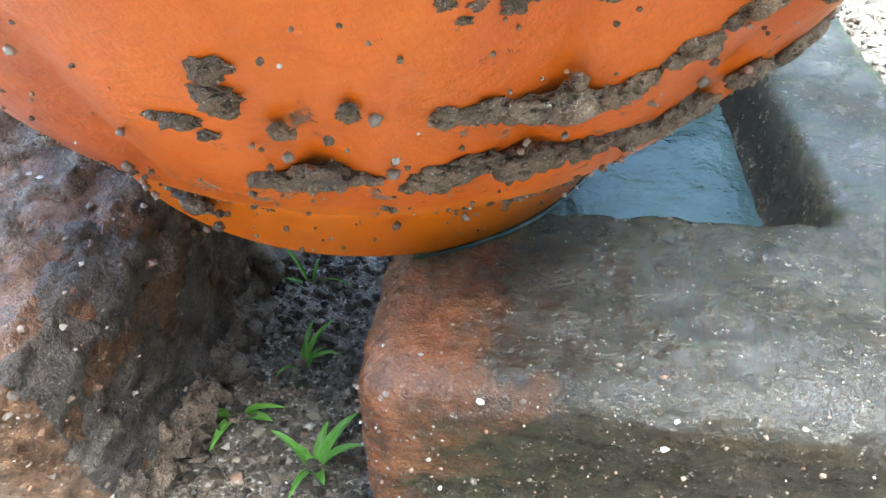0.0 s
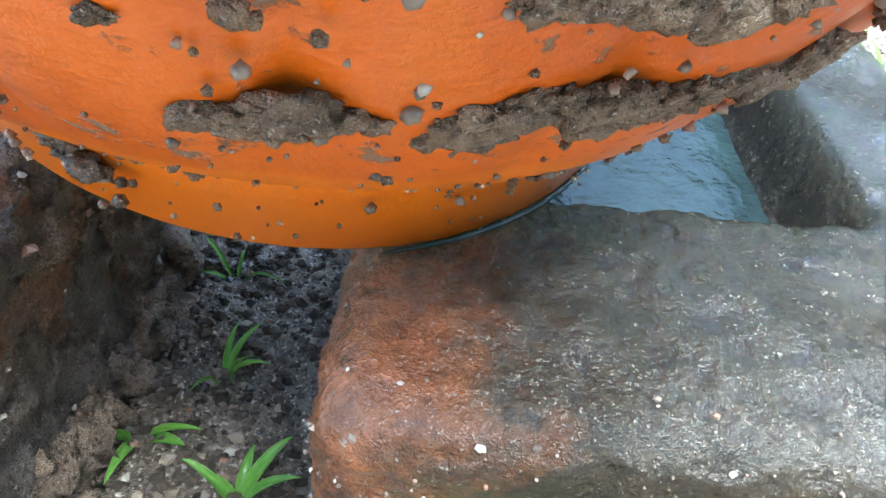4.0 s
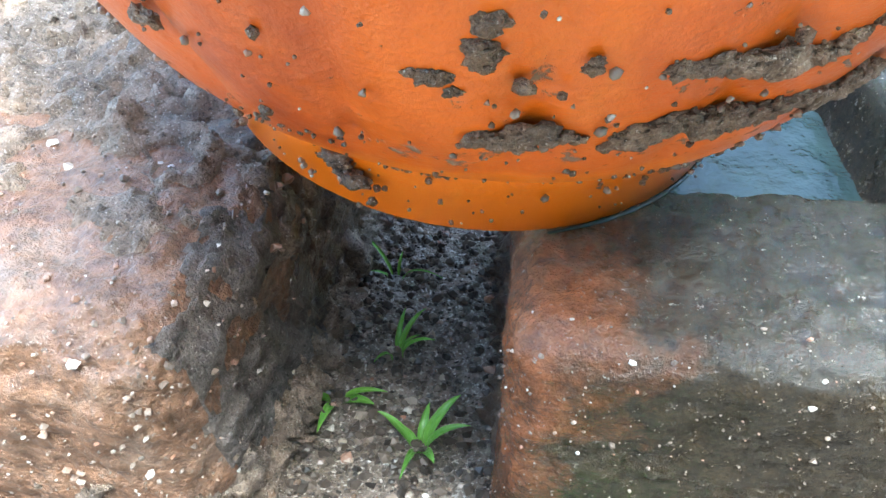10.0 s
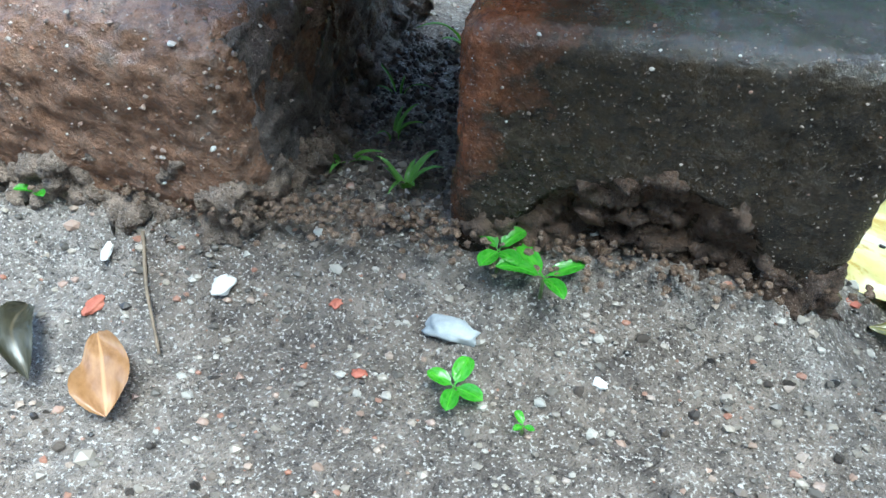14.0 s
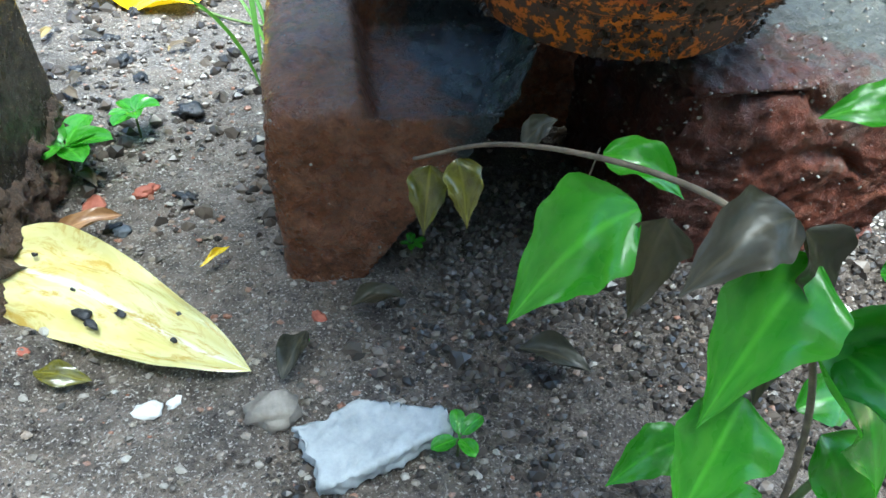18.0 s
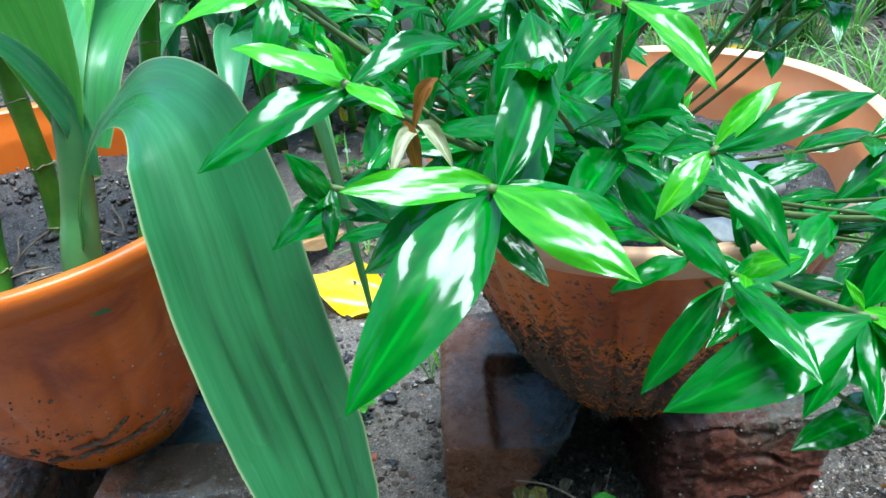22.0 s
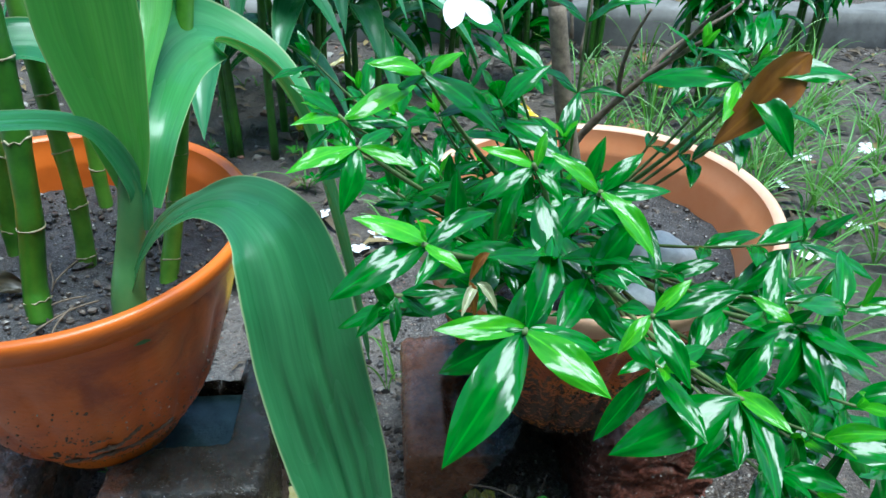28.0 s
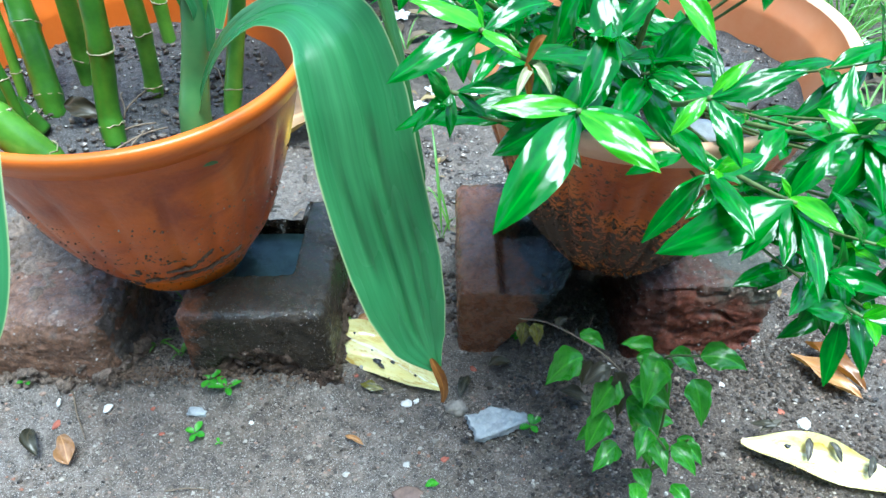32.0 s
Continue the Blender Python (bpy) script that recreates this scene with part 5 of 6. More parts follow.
for k, (x, y, r) in enumerate(((0.18, 0.267, 0.011), (0.114, 0.312, 0.008), (0.189, 0.192, 0.008), (0.161, 0.175, 0.006), (0.135, 0.33, 0.009), (0.16, 0.28, 0.006), (0.1, 0.29, 0.007), (0.15, 0.3, 0.008), (0.205, 0.29, 0.006), (0.145, 0.255, 0.005), (0.125, 0.175, 0.006), (0.195, 0.57, 0.016), (0.22, 0.6, 0.012), (0.12, 0.36, 0.007), (0.21, 0.33, 0.006))):
    stone("clinker", "black crumbly clinker lump on the soil", "clinker", (x, y), (r * 0.62, r * 0.42, r * 0.34), COAL, 90 + k, "clinker lumps", k * 70, 0.9)


stone("flat_stone", "thin flat reddish stone pressed into the soil", "stone", (0.196, 0.0), (0.011, 0.007, 0.0007), RED_DULL, 210, "flat stones", 10, 0.3)
stone("flat_stone", "small grey-green flat stone on the soil", "stone", (0.026, 0.067), (0.0085, 0.0042, 0.003), SLATE, 211, "flat stones", -5, 0.4)
stone("slate_chip", "dark blue-grey slate chip on the soil", "stone", (0.281, -0.026), (0.0095, 0.008, 0.0035), DARK_SLATE, 212, "slate chips", 20, 0.45)
stone("slate_chip", "thin dark slate chip on the soil", "stone", (0.318, -0.016), (0.009, 0.006, 0.0022), DARK_SLATE, 213, "slate chips", 50, 0.45)
stone("slate_chip", "small blue-grey slate chip on the soil", "stone", (0.165, 0.172), (0.0035, 0.003, 0.0022), DARK_SLATE, 214, "slate chips", 30, 0.45)
stone("white_chip", "long pale chip lying on the soil", "stone chip", (-0.087, 0.074), (0.0016, 0.0052, 0.0012), CHIP, 215, "white chips", 12, 0.3)
for k, (x, y, r) in enumerate(((0.29, -0.01, 0.0035), (0.252, -0.012, 0.0042), (0.258, -0.02, 0.003), (0.12, 0.03, 0.0026), (0.3, 0.02, 0.0024), (0.215, 0.045, 0.0028), (0.21, 0.29, 0.004), (0.175, 0.3, 0.0035))):
    stone("pebble", "small pale rounded pebble on the soil", "pebble", (x, y), (r, r * 0.8, r * 0.6), GRIT, 220 + k, "pebbles", k * 33, 0.4)
fallen_leaf("curled grey-brown dead leaf on the soil", [(-0.1, 0.05, 0.006), (-0.094, 0.037, 0.011), (-0.084, 0.026, 0.005)], 0.012, WILTED, (0.4, -0.2, 1), 0.5, 0.5, group="rotting leaves", seed=41)
fallen_leaf("reddish-brown bark scrap on the soil", [(0.142, 0.166, 0.006), (0.153, 0.169, 0.009), (0.166, 0.175, 0.006)], 0.01, BROWN_LEAF, (0.1, -0.3, 1), 0.5, 0.4, group="bark scraps", seed=42)
fallen_leaf("dull brown leaf scrap pressed into the soil", [(0.146, 0.046, 0.004), (0.153, 0.043, 0.006), (0.161, 0.038, 0.004)], 0.005, BROWN_LEAF, (0.1, -0.2, 1), 0.5, 0.3, group="bark scraps", seed=43)
fallen_leaf("small bright green leaflet lying on the soil", [(0.209, 0.004, 0.004), (0.213, 0.005, 0.006), (0.219, 0.006, 0.004)], 0.006, VINE_LEAF, (0, -0.2, 1), 0.5, 0.2, group="green leaflets", seed=44)
fallen_leaf("small yellow-green leaflet lying on the soil", [(0.201, 0.142, 0.005), (0.207, 0.147, 0.007), (0.211, 0.153, 0.005)], 0.004, YELLOW_BRIGHT, (0, -0.2, 1), 0.5, 0.4, group="green leaflets", seed=45)
fallen_leaf("wet grey-green leaf under the large yellow leaf", [(0.152, 0.098, 0.002), (0.161, 0.095, 0.003), (0.172, 0.092, 0.002)], 0.009, OLIVE, (0, -0.1, 1), 0.5, 0.1, group="rotting leaves", seed=46)
fallen_leaf("wet rust-brown leaf scrap on the soil", [(0.533, 0.142, 0.006), (0.545, 0.115, 0.012), (0.562, 0.09, 0.005)], 0.024, RUST_LEAF, (0.3, -0.2, 1), 0.5, 0.6, seed=47)
for label, pts, r in (("thin dark twig lying on the soil", [(-0.077, 0.08), (-0.071, 0.066), (-0.066, 0.058), (-0.058, 0.046)], 0.0007), ("thin dry twig lying on the soil", [(0.02, 0.0), (0.036, 0.003), (0.052, 0.001)], 0.0006),
                      ("pale stalk of the bright yellow leaf", [(0.168, 0.394), (0.184, 0.384), (0.2, 0.374), (0.22, 0.362)], 0.0011)):
    line = spline([(x, y, ground_height(x, y) + 0.002) for x, y in pts], 5)
    g = tube(line, [r * (1 - 0.3 * i / len(line)) for i in range(len(line))], 6)
    tagged(mesh_object("twig", g[0], g[1], TWIG if "stalk" in label else BARK), label, "twig", "twigs on the soil")


def scatter(name, count, seed, area, radius, material, label, flat=0.6, keep=None):
    """Loose grit: many small lumps in one mesh."""
    rnd = random.Random(seed)
    base = GRAINS
    verts, faces = [], []
    for _ in range(count):
        x, y = rnd.uniform(area[0], area[1]), rnd.uniform(area[2], area[3])
        if keep and not keep(x, y, rnd):
            continue
        r = radius[0] + (radius[1] - radius[0]) * rnd.random() ** 3
        v, f = base[rnd.randrange(6)]
        a = rnd.uniform(0, 6.28)
        c, s = math.cos(a), math.sin(a)
        z = ground_height(x, y) + r * 0.2
        o = len(verts)
        verts += [(x + r * (p.x * c - p.y * s), y + r * (p.x * s + p.y * c) * 0.8, z + r * p.z * flat) for p in v]
        faces += [tuple(i + o for i in q) for q in f]
    ob = mesh_object(name, verts, faces, material, None, False)
    return tagged(ob, label, "gravel", kind="stuff")


scatter("grit", 42000, 7, (-0.2, 0.7, -0.13, 0.6), (0.0003, 0.0019), GRAVEL, "fine mixed grit and small pebbles on soil")
scatter("soil_crumbs", 12000, 8, (-0.2, 0.7, -0.13, 0.75), (0.0004, 0.002), CRUMB, "dark moist soil crumbs",
        0.8, lambda x, y, r: r.random() < 0.25 + 0.75 * (noise.noise(Vector((x * 9, y * 9, 2))) > 0.05) + (0.6 if 0.28 < x < 0.6 and 0.05 < y < 0.2 else 0))
# Dark crumbs also stand in for the pot's deep shade in this gap.
scatter("gap_crumbs", 2600, 13, (-0.04, 0.025, 0.1, 0.24), (0.0005, 0.002), CRUMB, "wet soil crumbs, dark for the pot's shade, between the bricks", 0.9)
scatter("pebbles", 2600, 12, (-0.2, 0.7, -0.13, 0.6), (0.0008, 0.0034), GRAVEL, "coarser mixed pebbles scattered on the soil", 0.55, lambda x, y, r: r.random() < 0.35 + 1.5 * noise.noise(Vector((x * 16, y * 16, 8))))
scatter("wet_soil_crumbs", 27000, 10, (0.23, 0.62, -0.02, 0.2), (0.0005, 0.0026), CRUMB, "coarse wet black soil crumbs before the bricks",
        0.9, lambda x, y, r: r.random() < 0.1 + 1.5 * (noise.noise(Vector((x * 14, y * 14, 5))) + 0.25) + 4 * (y - 0.1))
scatter("soil_clods", 1100, 21, (0.09, 0.26, 0.15, 0.5), (0.0016, 0.0052), CRUMB, "dark broken soil clods between the bricks", 0.75, lambda x, y, r: noise.noise(Vector((x * 22, y * 22, 4))) > -0.12)
scatter("soil_clods", 900, 22, (0.24, 0.62, -0.02, 0.14), (0.0014, 0.004), CRUMB, "dark wet soil clods before the bricks", 0.7, lambda x, y, r: noise.noise(Vector((x * 20, y * 20, 6))) > 0.0)
scatter("far_grit", 2500, 9, (-1.2, 2.0, 0.75, 2.4), (0.002, 0.012), GRAVEL, "coarse litter and grit on the soil behind")


# ---- mud heaped on the left brick and in the pots ----
def heap(name, label, category, centre, spread, count, radius, material, seed, parent=None):
    rnd = random.Random(seed)
    geos = []
    for i in range(count):
        x, y = rnd.gauss(0, 0.5) * spread[0], rnd.gauss(0, 0.5) * spread[1]
        k = rnd.uniform(0.5, 1.2) * radius
        z = spread[2] * max(0, 1 - (x / spread[0]) ** 2 - (y / spread[1]) ** 2) * rnd.random()
        geos.append(lump((centre[0] + x, centre[1] + y, centre[2] + z), (k, k, k * 0.7), seed + i, 2, 0.6))
    g = join(geos)
    ob = mesh_object(name, g[0], g[1], material, parent)
    return tagged(ob, label, category)


heap("mud_crumbs", "loose mud crumbs round the foot of the bricks", "mud", (0.01, 0.089, 0.022), (0.12, 0.01, 0.006), 520, 0.0012, MUD, 66)["kind"] = "stuff"


def pot_crumbs(inside, radius, z, count, seed):
    rnd = random.Random(seed)
    geos = []
    for k in range(count):
        a, r = rnd.uniform(0, 6.28), radius * rnd.random() ** 0.5
        q = inside(r * math.cos(a), r * math.sin(a), z + 0.001)
        s = 0.0005 + 0.0022 * rnd.random() ** 3
        geos.append(lump(q, (s, s, s * 0.8), seed + k % 20, 1, 0.7))
    g = join(geos)
    tagged(mesh_object("pot_soil_crumbs", g[0], g[1], CRUMB, None, False), "loose dark soil crumbs in a pot", "soil", kind="stuff")


pot_crumbs(in_pot_1, 0.1, 0.142, 1500, 3)
pot_crumbs(in_pot_2, 0.098, 0.143, 900, 4)
for k, (x, y, r) in enumerate(((0.01, 0.0, 0.006), (-0.03, 0.05, 0.005), (0.05, 0.03, 0.006), (0.03, 0.06, 0.004), (-0.05, -0.02, 0.005))):
    p = in_pot_1(x, y, 0.143)
    stone("soil_clod", "dark clod on the potting soil", "clod", (p.x, p.y, p.z - 0.001), (r, r, r * 0.6), POT_SOIL, 120 + k, "soil clods", k * 30, 0.8)
p = in_pot_1(-0.02, -0.032, 0.145)
fallen_leaf("dry brown leaf scrap beside the canes", [p + Vector((-0.012, 0.004, 0.006)), p + Vector((0, 0, 0.008)), p + Vector((0.014, -0.002, 0.002))], 0.014, WILTED, (0, -0.8, 0.6), 0.5, 0.3, group="dry scraps", seed=31)
for k in range(9):
    rnd = random.Random(700 + k)
    a, r = rnd.uniform(0, 6.28), rnd.uniform(0.02, 0.07)
    s = Vector((r * math.cos(a), r * math.sin(a) - 0.01, 0.1445))
    b = rnd.uniform(0, 6.28)
    e = s + Vector((math.cos(b), math.sin(b), 0)) * rnd.uniform(0.02, 0.045)
    line = [in_pot_1(*q) for q in bezier(s, s.lerp(e, 0.3) + Vector((0.003, 0.003, 0.004)), s.lerp(e, 0.7) + Vector((-0.003, 0, 0.003)), e, 8)]
    t = tube(line, [0.0006] * 9, 5)
    tagged(mesh_object("dry_twig", t[0], t[1], BARK), "thin dry rootlet on the potting soil", "twig", "dry rootlets")
q = in_pot_2(0.045, -0.02, 0.15)
stone("grey_rock", "smooth grey rock on the soil of the fluted pot", "stone", (q.x, q.y, q.z - 0.006), (0.024, 0.018, 0.015), SLATE, 140, rough=0.25)
q = in_pot_2(0.02, -0.06, 0.148)
stone("grey_rock", "pale grey rock on the soil of the fluted pot", "stone", (q.x, q.y, q.z - 0.004), (0.016, 0.012, 0.009), SLATE, 141, rough=0.3)


# ---- seedlings, grass and the vine ----
def seedling(place, leaves, length, height, seed, material=None, label="tiny green seedling with round leaves on the soil", narrow=0.62):
    rnd = random.Random(seed)
    x, y = place
    z = ground_height(x, y)
    s = thing("seedling", label, "seedling", Matrix.Translation((x, y, z)), "seedlings")
    part("stem", tube([(0, 0, -0.002), (0, 0, height)], [0.0006, 0.0005], 6), TWIG, s)
    for k in range(leaves):
        a = 2 * math.pi * k / leaves + rnd.uniform(-0.3, 0.3) + seed
        d = Vector((math.cos(a), math.sin(a), 0))
        L = length * rnd.uniform(0.8, 1.15)
        rise = rnd.uniform(0.1, 0.5)
        line = bezier((0, 0, height), d * L * 0.3 + Vector((0, 0, height + L * rise * 0.5)), d * L * 0.7 + Vector((0, 0, height + L * rise)), d * L + Vector((0, 0, height + L * rise * 0.7)), 8)
        part("leaf", blade(line, L * narrow, lambda t: oval(t, 0.6, 0.6) * (0.25 if t < 0.15 else 1), (0, 0, 1), 0.25, 6, 0.05, k), material or VINE_LEAF, s)
    return s


seedling((0.036, 0.084), 4, 0.009, 0.009, 1)
seedling((0.05, 0.078), 4, 0.013, 0.009, 2, narrow=0.45)
seedling((0.03, 0.047), 4, 0.0085, 0.005, 3)
seedling((0.05, 0.04), 3, 0.004, 0.003, 4)
seedling((0.289, 0.055), 4, 0.009, 0.01, 5)
seedling((0.138, 0.211), 8, 0.02, 0.014, 6)
seedling((0.16, 0.244), 7, 0.014, 0.014, 7)
seedling((0.284, 0.15), 5, 0.006, 0.006, 8)
seedling((0.1, 0.215), 4, 0.008, 0.006, 9)
seedling((0.135, 0.165), 3, 0.007, 0.004, 10)
seedling((0.238, 0.098), 3, 0.006, 0.005, 11)
seedling((-0.115, 0.085), 3, 0.006, 0.004, 12)
for k in range(26):
    rnd = random.Random(900 + k)
    seedling((rnd.uniform(0.02, 0.9), rnd.uniform(0.42, 1.1)), rnd.randint(4, 7), rnd.uniform(0.012, 0.028), rnd.uniform(0.01, 0.03), 30 + k, LEAF if k % 3 else VINE_LEAF, "small green weed seedling on the soil behind", rnd.uniform(0.35, 0.6))


def tuft(place, blades, length, seed, label, width=0.0022, lift=0.9, material=None, base_z=None):
    rnd = random.Random(seed)
    x, y = place
    z = ground_height(x, y) if base_z is None else base_z
    s = thing("grass_tuft", label, "grass", Matrix.Translation((x, y, z)), "grass tufts")
    for k in range(blades):
        a = rnd.uniform(0, 6.28)
        d = Vector((math.cos(a), math.sin(a), 0))
        L = length * rnd.uniform(0.6, 1.1)
        up = lift * rnd.uniform(0.5, 1.1)
        line = bezier((d.x * 0.002, d.y * 0.002, -0.001), d * L * 0.15 + Vector((0, 0, L * 0.4 * up)), d * L * 0.5 + Vector((0, 0, L * 0.8 * up)), d * L * rnd.uniform(0.6, 1.0) + Vector((0, 0, L * 0.7 * up)), 9)
        part("blade", blade(line, width * rnd.uniform(0.7, 1.3), lambda t: oval(t, 0.3, 0.8), (0, 0, 1), 0.5, 4), material or BLADE, s)
    return s


tuft((0.0, 0.118), 7, 0.02, 1, "small bright green grass tuft between the bricks", 0.0034, 0.7)
tuft((-0.026, 0.133), 4, 0.018, 2, "small bright green grass tuft between the bricks", 0.0032, 0.6)
tuft((-0.012, 0.15), 5, 0.018, 3, "small bright green grass tuft between the bricks", 0.002, 0.8)
tuft((-0.018, 0.185), 4, 0.02, 4, "small bright green grass tuft between the bricks", 0.0018, 0.7)
tuft((0.004, 0.23), 5, 0.03, 5, "small bright green grass tuft between the bricks", 0.003, 0.9)
tuft((0.217, 0.29), 3, 0.12, 6, "thin tall grass blades behind the half brick", 0.0035, 1.1)
tuft((0.226, 0.3), 3, 0.1, 7, "thin tall grass blades behind the half brick", 0.003, 1.1)
for k in range(104):
    rnd = random.Random(1200 + k)
    x, y = rnd.uniform(0.58, 1.35), rnd.uniform(0.22, 1.35)
    tuft((x, y), rnd.randint(9, 16), rnd.uniform(0.08, 0.2), 1300 + k, "thin pale green weedy grass beside the pots", 0.0034, 1.2)
for k in range(44):
    rnd = random.Random(1500 + k)
    tuft((rnd.uniform(-0.3, 0.8), rnd.uniform(0.5, 1.6)), rnd.randint(4, 8), rnd.uniform(0.03, 0.09), 1600 + k, "short weedy grass on the soil behind", 0.003, 0.9)

# the vine stands on the soil in front of the fluted pot
vine = thing("ground_vine", "low vine with heart-shaped green leaves growing from soil", "vine", Matrix.Translation((0.365, 0.012, 0.0)))
V0 = vine.matrix_world.inverted()


def vine_leaf(place, tip, size, material, seed, normal=(0, -0.45, 0.85)):
    a = Vector(place)
    d = Vector(tip).normalized()
    line = local([a + d * size * t + Vector((0, 0, 0.14 * size * math.sin(math.pi * t) - 0.1 * size * t * t)) for t in [i / 23 for i in range(24)]], V0)
    part("leaf", blade(line, size * 0.64, lambda t: oval(t, 0.3, 1.15) * (1 + 0.05 * math.sin(27 * t + seed)), normal, 0.3, 8, 0.26, seed), material, vine)


def vine_stem(points, r=0.0011, material=None):
    line = local(spline(points, 8), V0)
    part("stem", tube(line, [r * (1 - 0.4 * i / len(line)) for i in range(len(line))], 7), material or TWIG, vine)


vine_stem([(0.366, 0.012, 0.0), (0.362, 0.012, 0.04), (0.352, 0.014, 0.08), (0.34, 0.02, 0.105), (0.328, 0.03, 0.115), (0.312, 0.05, 0.112), (0.295, 0.075, 0.1), (0.278, 0.095, 0.083)], 0.0009, BARK)
vine_stem([(0.364, 0.012, 0.02), (0.366, 0.008, 0.07), (0.36, 0.005, 0.115), (0.355, 0.008, 0.14), (0.37, -0.004, 0.156)])
vine_stem([(0.364, 0.012, 0.01), (0.37, -0.005, 0.05), (0.36, -0.018, 0.085), (0.345, -0.02, 0.11)])
vine_stem([(0.366, 0.014, 0.0), (0.378, 0.01, 0.04), (0.38, -0.004, 0.075)])
vine_stem([(0.33, 0.115, 0.0), (0.333, 0.11, 0.04), (0.337, 0.108, 0.075)], 0.0005, BARK)
for k, (p, d, s, kind) in enumerate((
        ((0.315, 0.057, 0.108), (0.016, -0.009, -0.004), 0.022, 0), ((0.313, 0.032, 0.113), (-0.024, 0.002, -0.031), 0.04, 0), ((0.33, 0.007, 0.122), (-0.018, -0.012, -0.03), 0.035, 0),
        ((0.327, 0.008, 0.127), (0.008, -0.006, -0.02), 0.021, 1), ((0.318, 0.03, 0.112), (-0.004, -0.004, -0.02), 0.024, 1), ((0.335, 0.0, 0.125), (0.02, -0.005, -0.01), 0.034, 0),
        ((0.325, 0.009, 0.129), (-0.019, -0.006, -0.008), 0.023, 1), ((0.352, 0.01, 0.14), (-0.35, -0.75, -0.35), 0.036, 0), ((0.35, 0.016, 0.138), (-0.4, 0.1, 0.05), 0.022, 0),
        ((0.358, 0.01, 0.142), (0.6, -0.2, -0.35), 0.024, 0), ((0.368, -0.006, 0.158), (0.95, -0.2, -0.1), 0.03, 0), ((0.364, -0.014, 0.148), (0.2, -0.6, -0.75), 0.03, 0),
        ((0.342, 0.008, 0.1), (0.45, -0.75, -0.35), 0.032, 0), ((0.34, 0.022, 0.1), (-0.2, -0.6, -0.75), 0.026, 1), ((0.345, -0.018, 0.108), (-0.4, -0.8, -0.2), 0.024, 0),
        ((0.352, -0.01, 0.085), (0.3, -0.8, -0.3), 0.026, 0), ((0.366, -0.012, 0.08), (0.6, -0.6, -0.4), 0.025, 0), ((0.335, -0.005, 0.07), (-0.7, -0.6, -0.2), 0.027, 0),
        ((0.375, 0.0, 0.07), (0.6, -0.6, -0.3), 0.024, 0), ((0.348, -0.02, 0.05), (-0.2, -0.9, -0.1), 0.024, 0), ((0.372, -0.018, 0.045), (0.4, -0.8, -0.1), 0.022, 0),
        ((0.355, 0.0, 0.035), (0.1, -0.9, 0.1), 0.024, 0), ((0.36, 0.02, 0.06), (0.9, 0.1, -0.1), 0.024, 0), ((0.33, 0.015, 0.06), (-0.8, -0.2, -0.3), 0.022, 0),
        ((0.282, 0.09, 0.084), (-0.1, -0.25, -0.9), 0.022, 2), ((0.288, 0.084, 0.09), (0.15, -0.3, -0.9), 0.021, 2), ((0.3, 0.068, 0.104), (0.2, 0.0, 0.2), 0.012, 1),
        ((0.338, 0.006, 0.104), (0.03, -0.014, -0.045), 0.05, 0), ((0.326, 0.002, 0.094), (-0.012, -0.012, -0.022), 0.032, 0), ((0.347, 0.012, 0.13), (0.02, -0.006, -0.045), 0.046, 0),
        ((0.338, 0.008, 0.141), (0.014, -0.004, -0.006), 0.026, 0), ((0.35, 0.004, 0.075), (0.012, -0.012, -0.03), 0.034, 0))):
    vine_leaf(p, d, s * 0.88, (VINE_LEAF, WILTED, OLIVE)[kind], k)

for k, (x, y, a) in enumerate(((0.475, 0.05, 200), (0.49, 0.035, 250), (0.505, 0.035, 280), (0.53, 0.02, 240), (0.47, 0.045, 160))):
    d = Vector((math.cos(radians(a)), math.sin(radians(a)), -0.1))
    c = Vector((x, y, 0.021))
    fallen_leaf("small withered dark leaflet on the pale leaf", [c, c + d * 0.009, c + d * 0.018 + Vector((0, 0, -0.003))], 0.006, WILTED, (0, -0.3, 1), 0.4, 0.05, group="withered leaflets", seed=60 + k)


# ---- behind the pots ----
kerb_geo = brick_shape((2.2, 0.16, 0.13), 8, 0.03, 0.015, 0.005)
kerb = mesh_object("kerb", kerb_geo[0], kerb_geo[1], PLASTER)
kerb.matrix_world = pose(0.9, 1.75, -0.03, 0, 0, -3)
tagged(kerb, "low stained concrete kerb", "kerb", kind="structure")

trunk_line = spline([(-1.32, 2.35, -0.05), (-1.3, 2.36, 0.5), (-1.33, 2.38, 1.2), (-1.25, 2.4, 2.2)], 8)
tree = thing("tree_trunk", "dark rough tree trunk by the garden wall", "tree", Matrix.Translation((-1.32, 2.35, 0)))
part("trunk", tube([p - Vector((-1.32, 2.35, 0)) for p in trunk_line], [0.085 - 0.001 * i for i in range(len(trunk_line))], 20), BARK, tree)


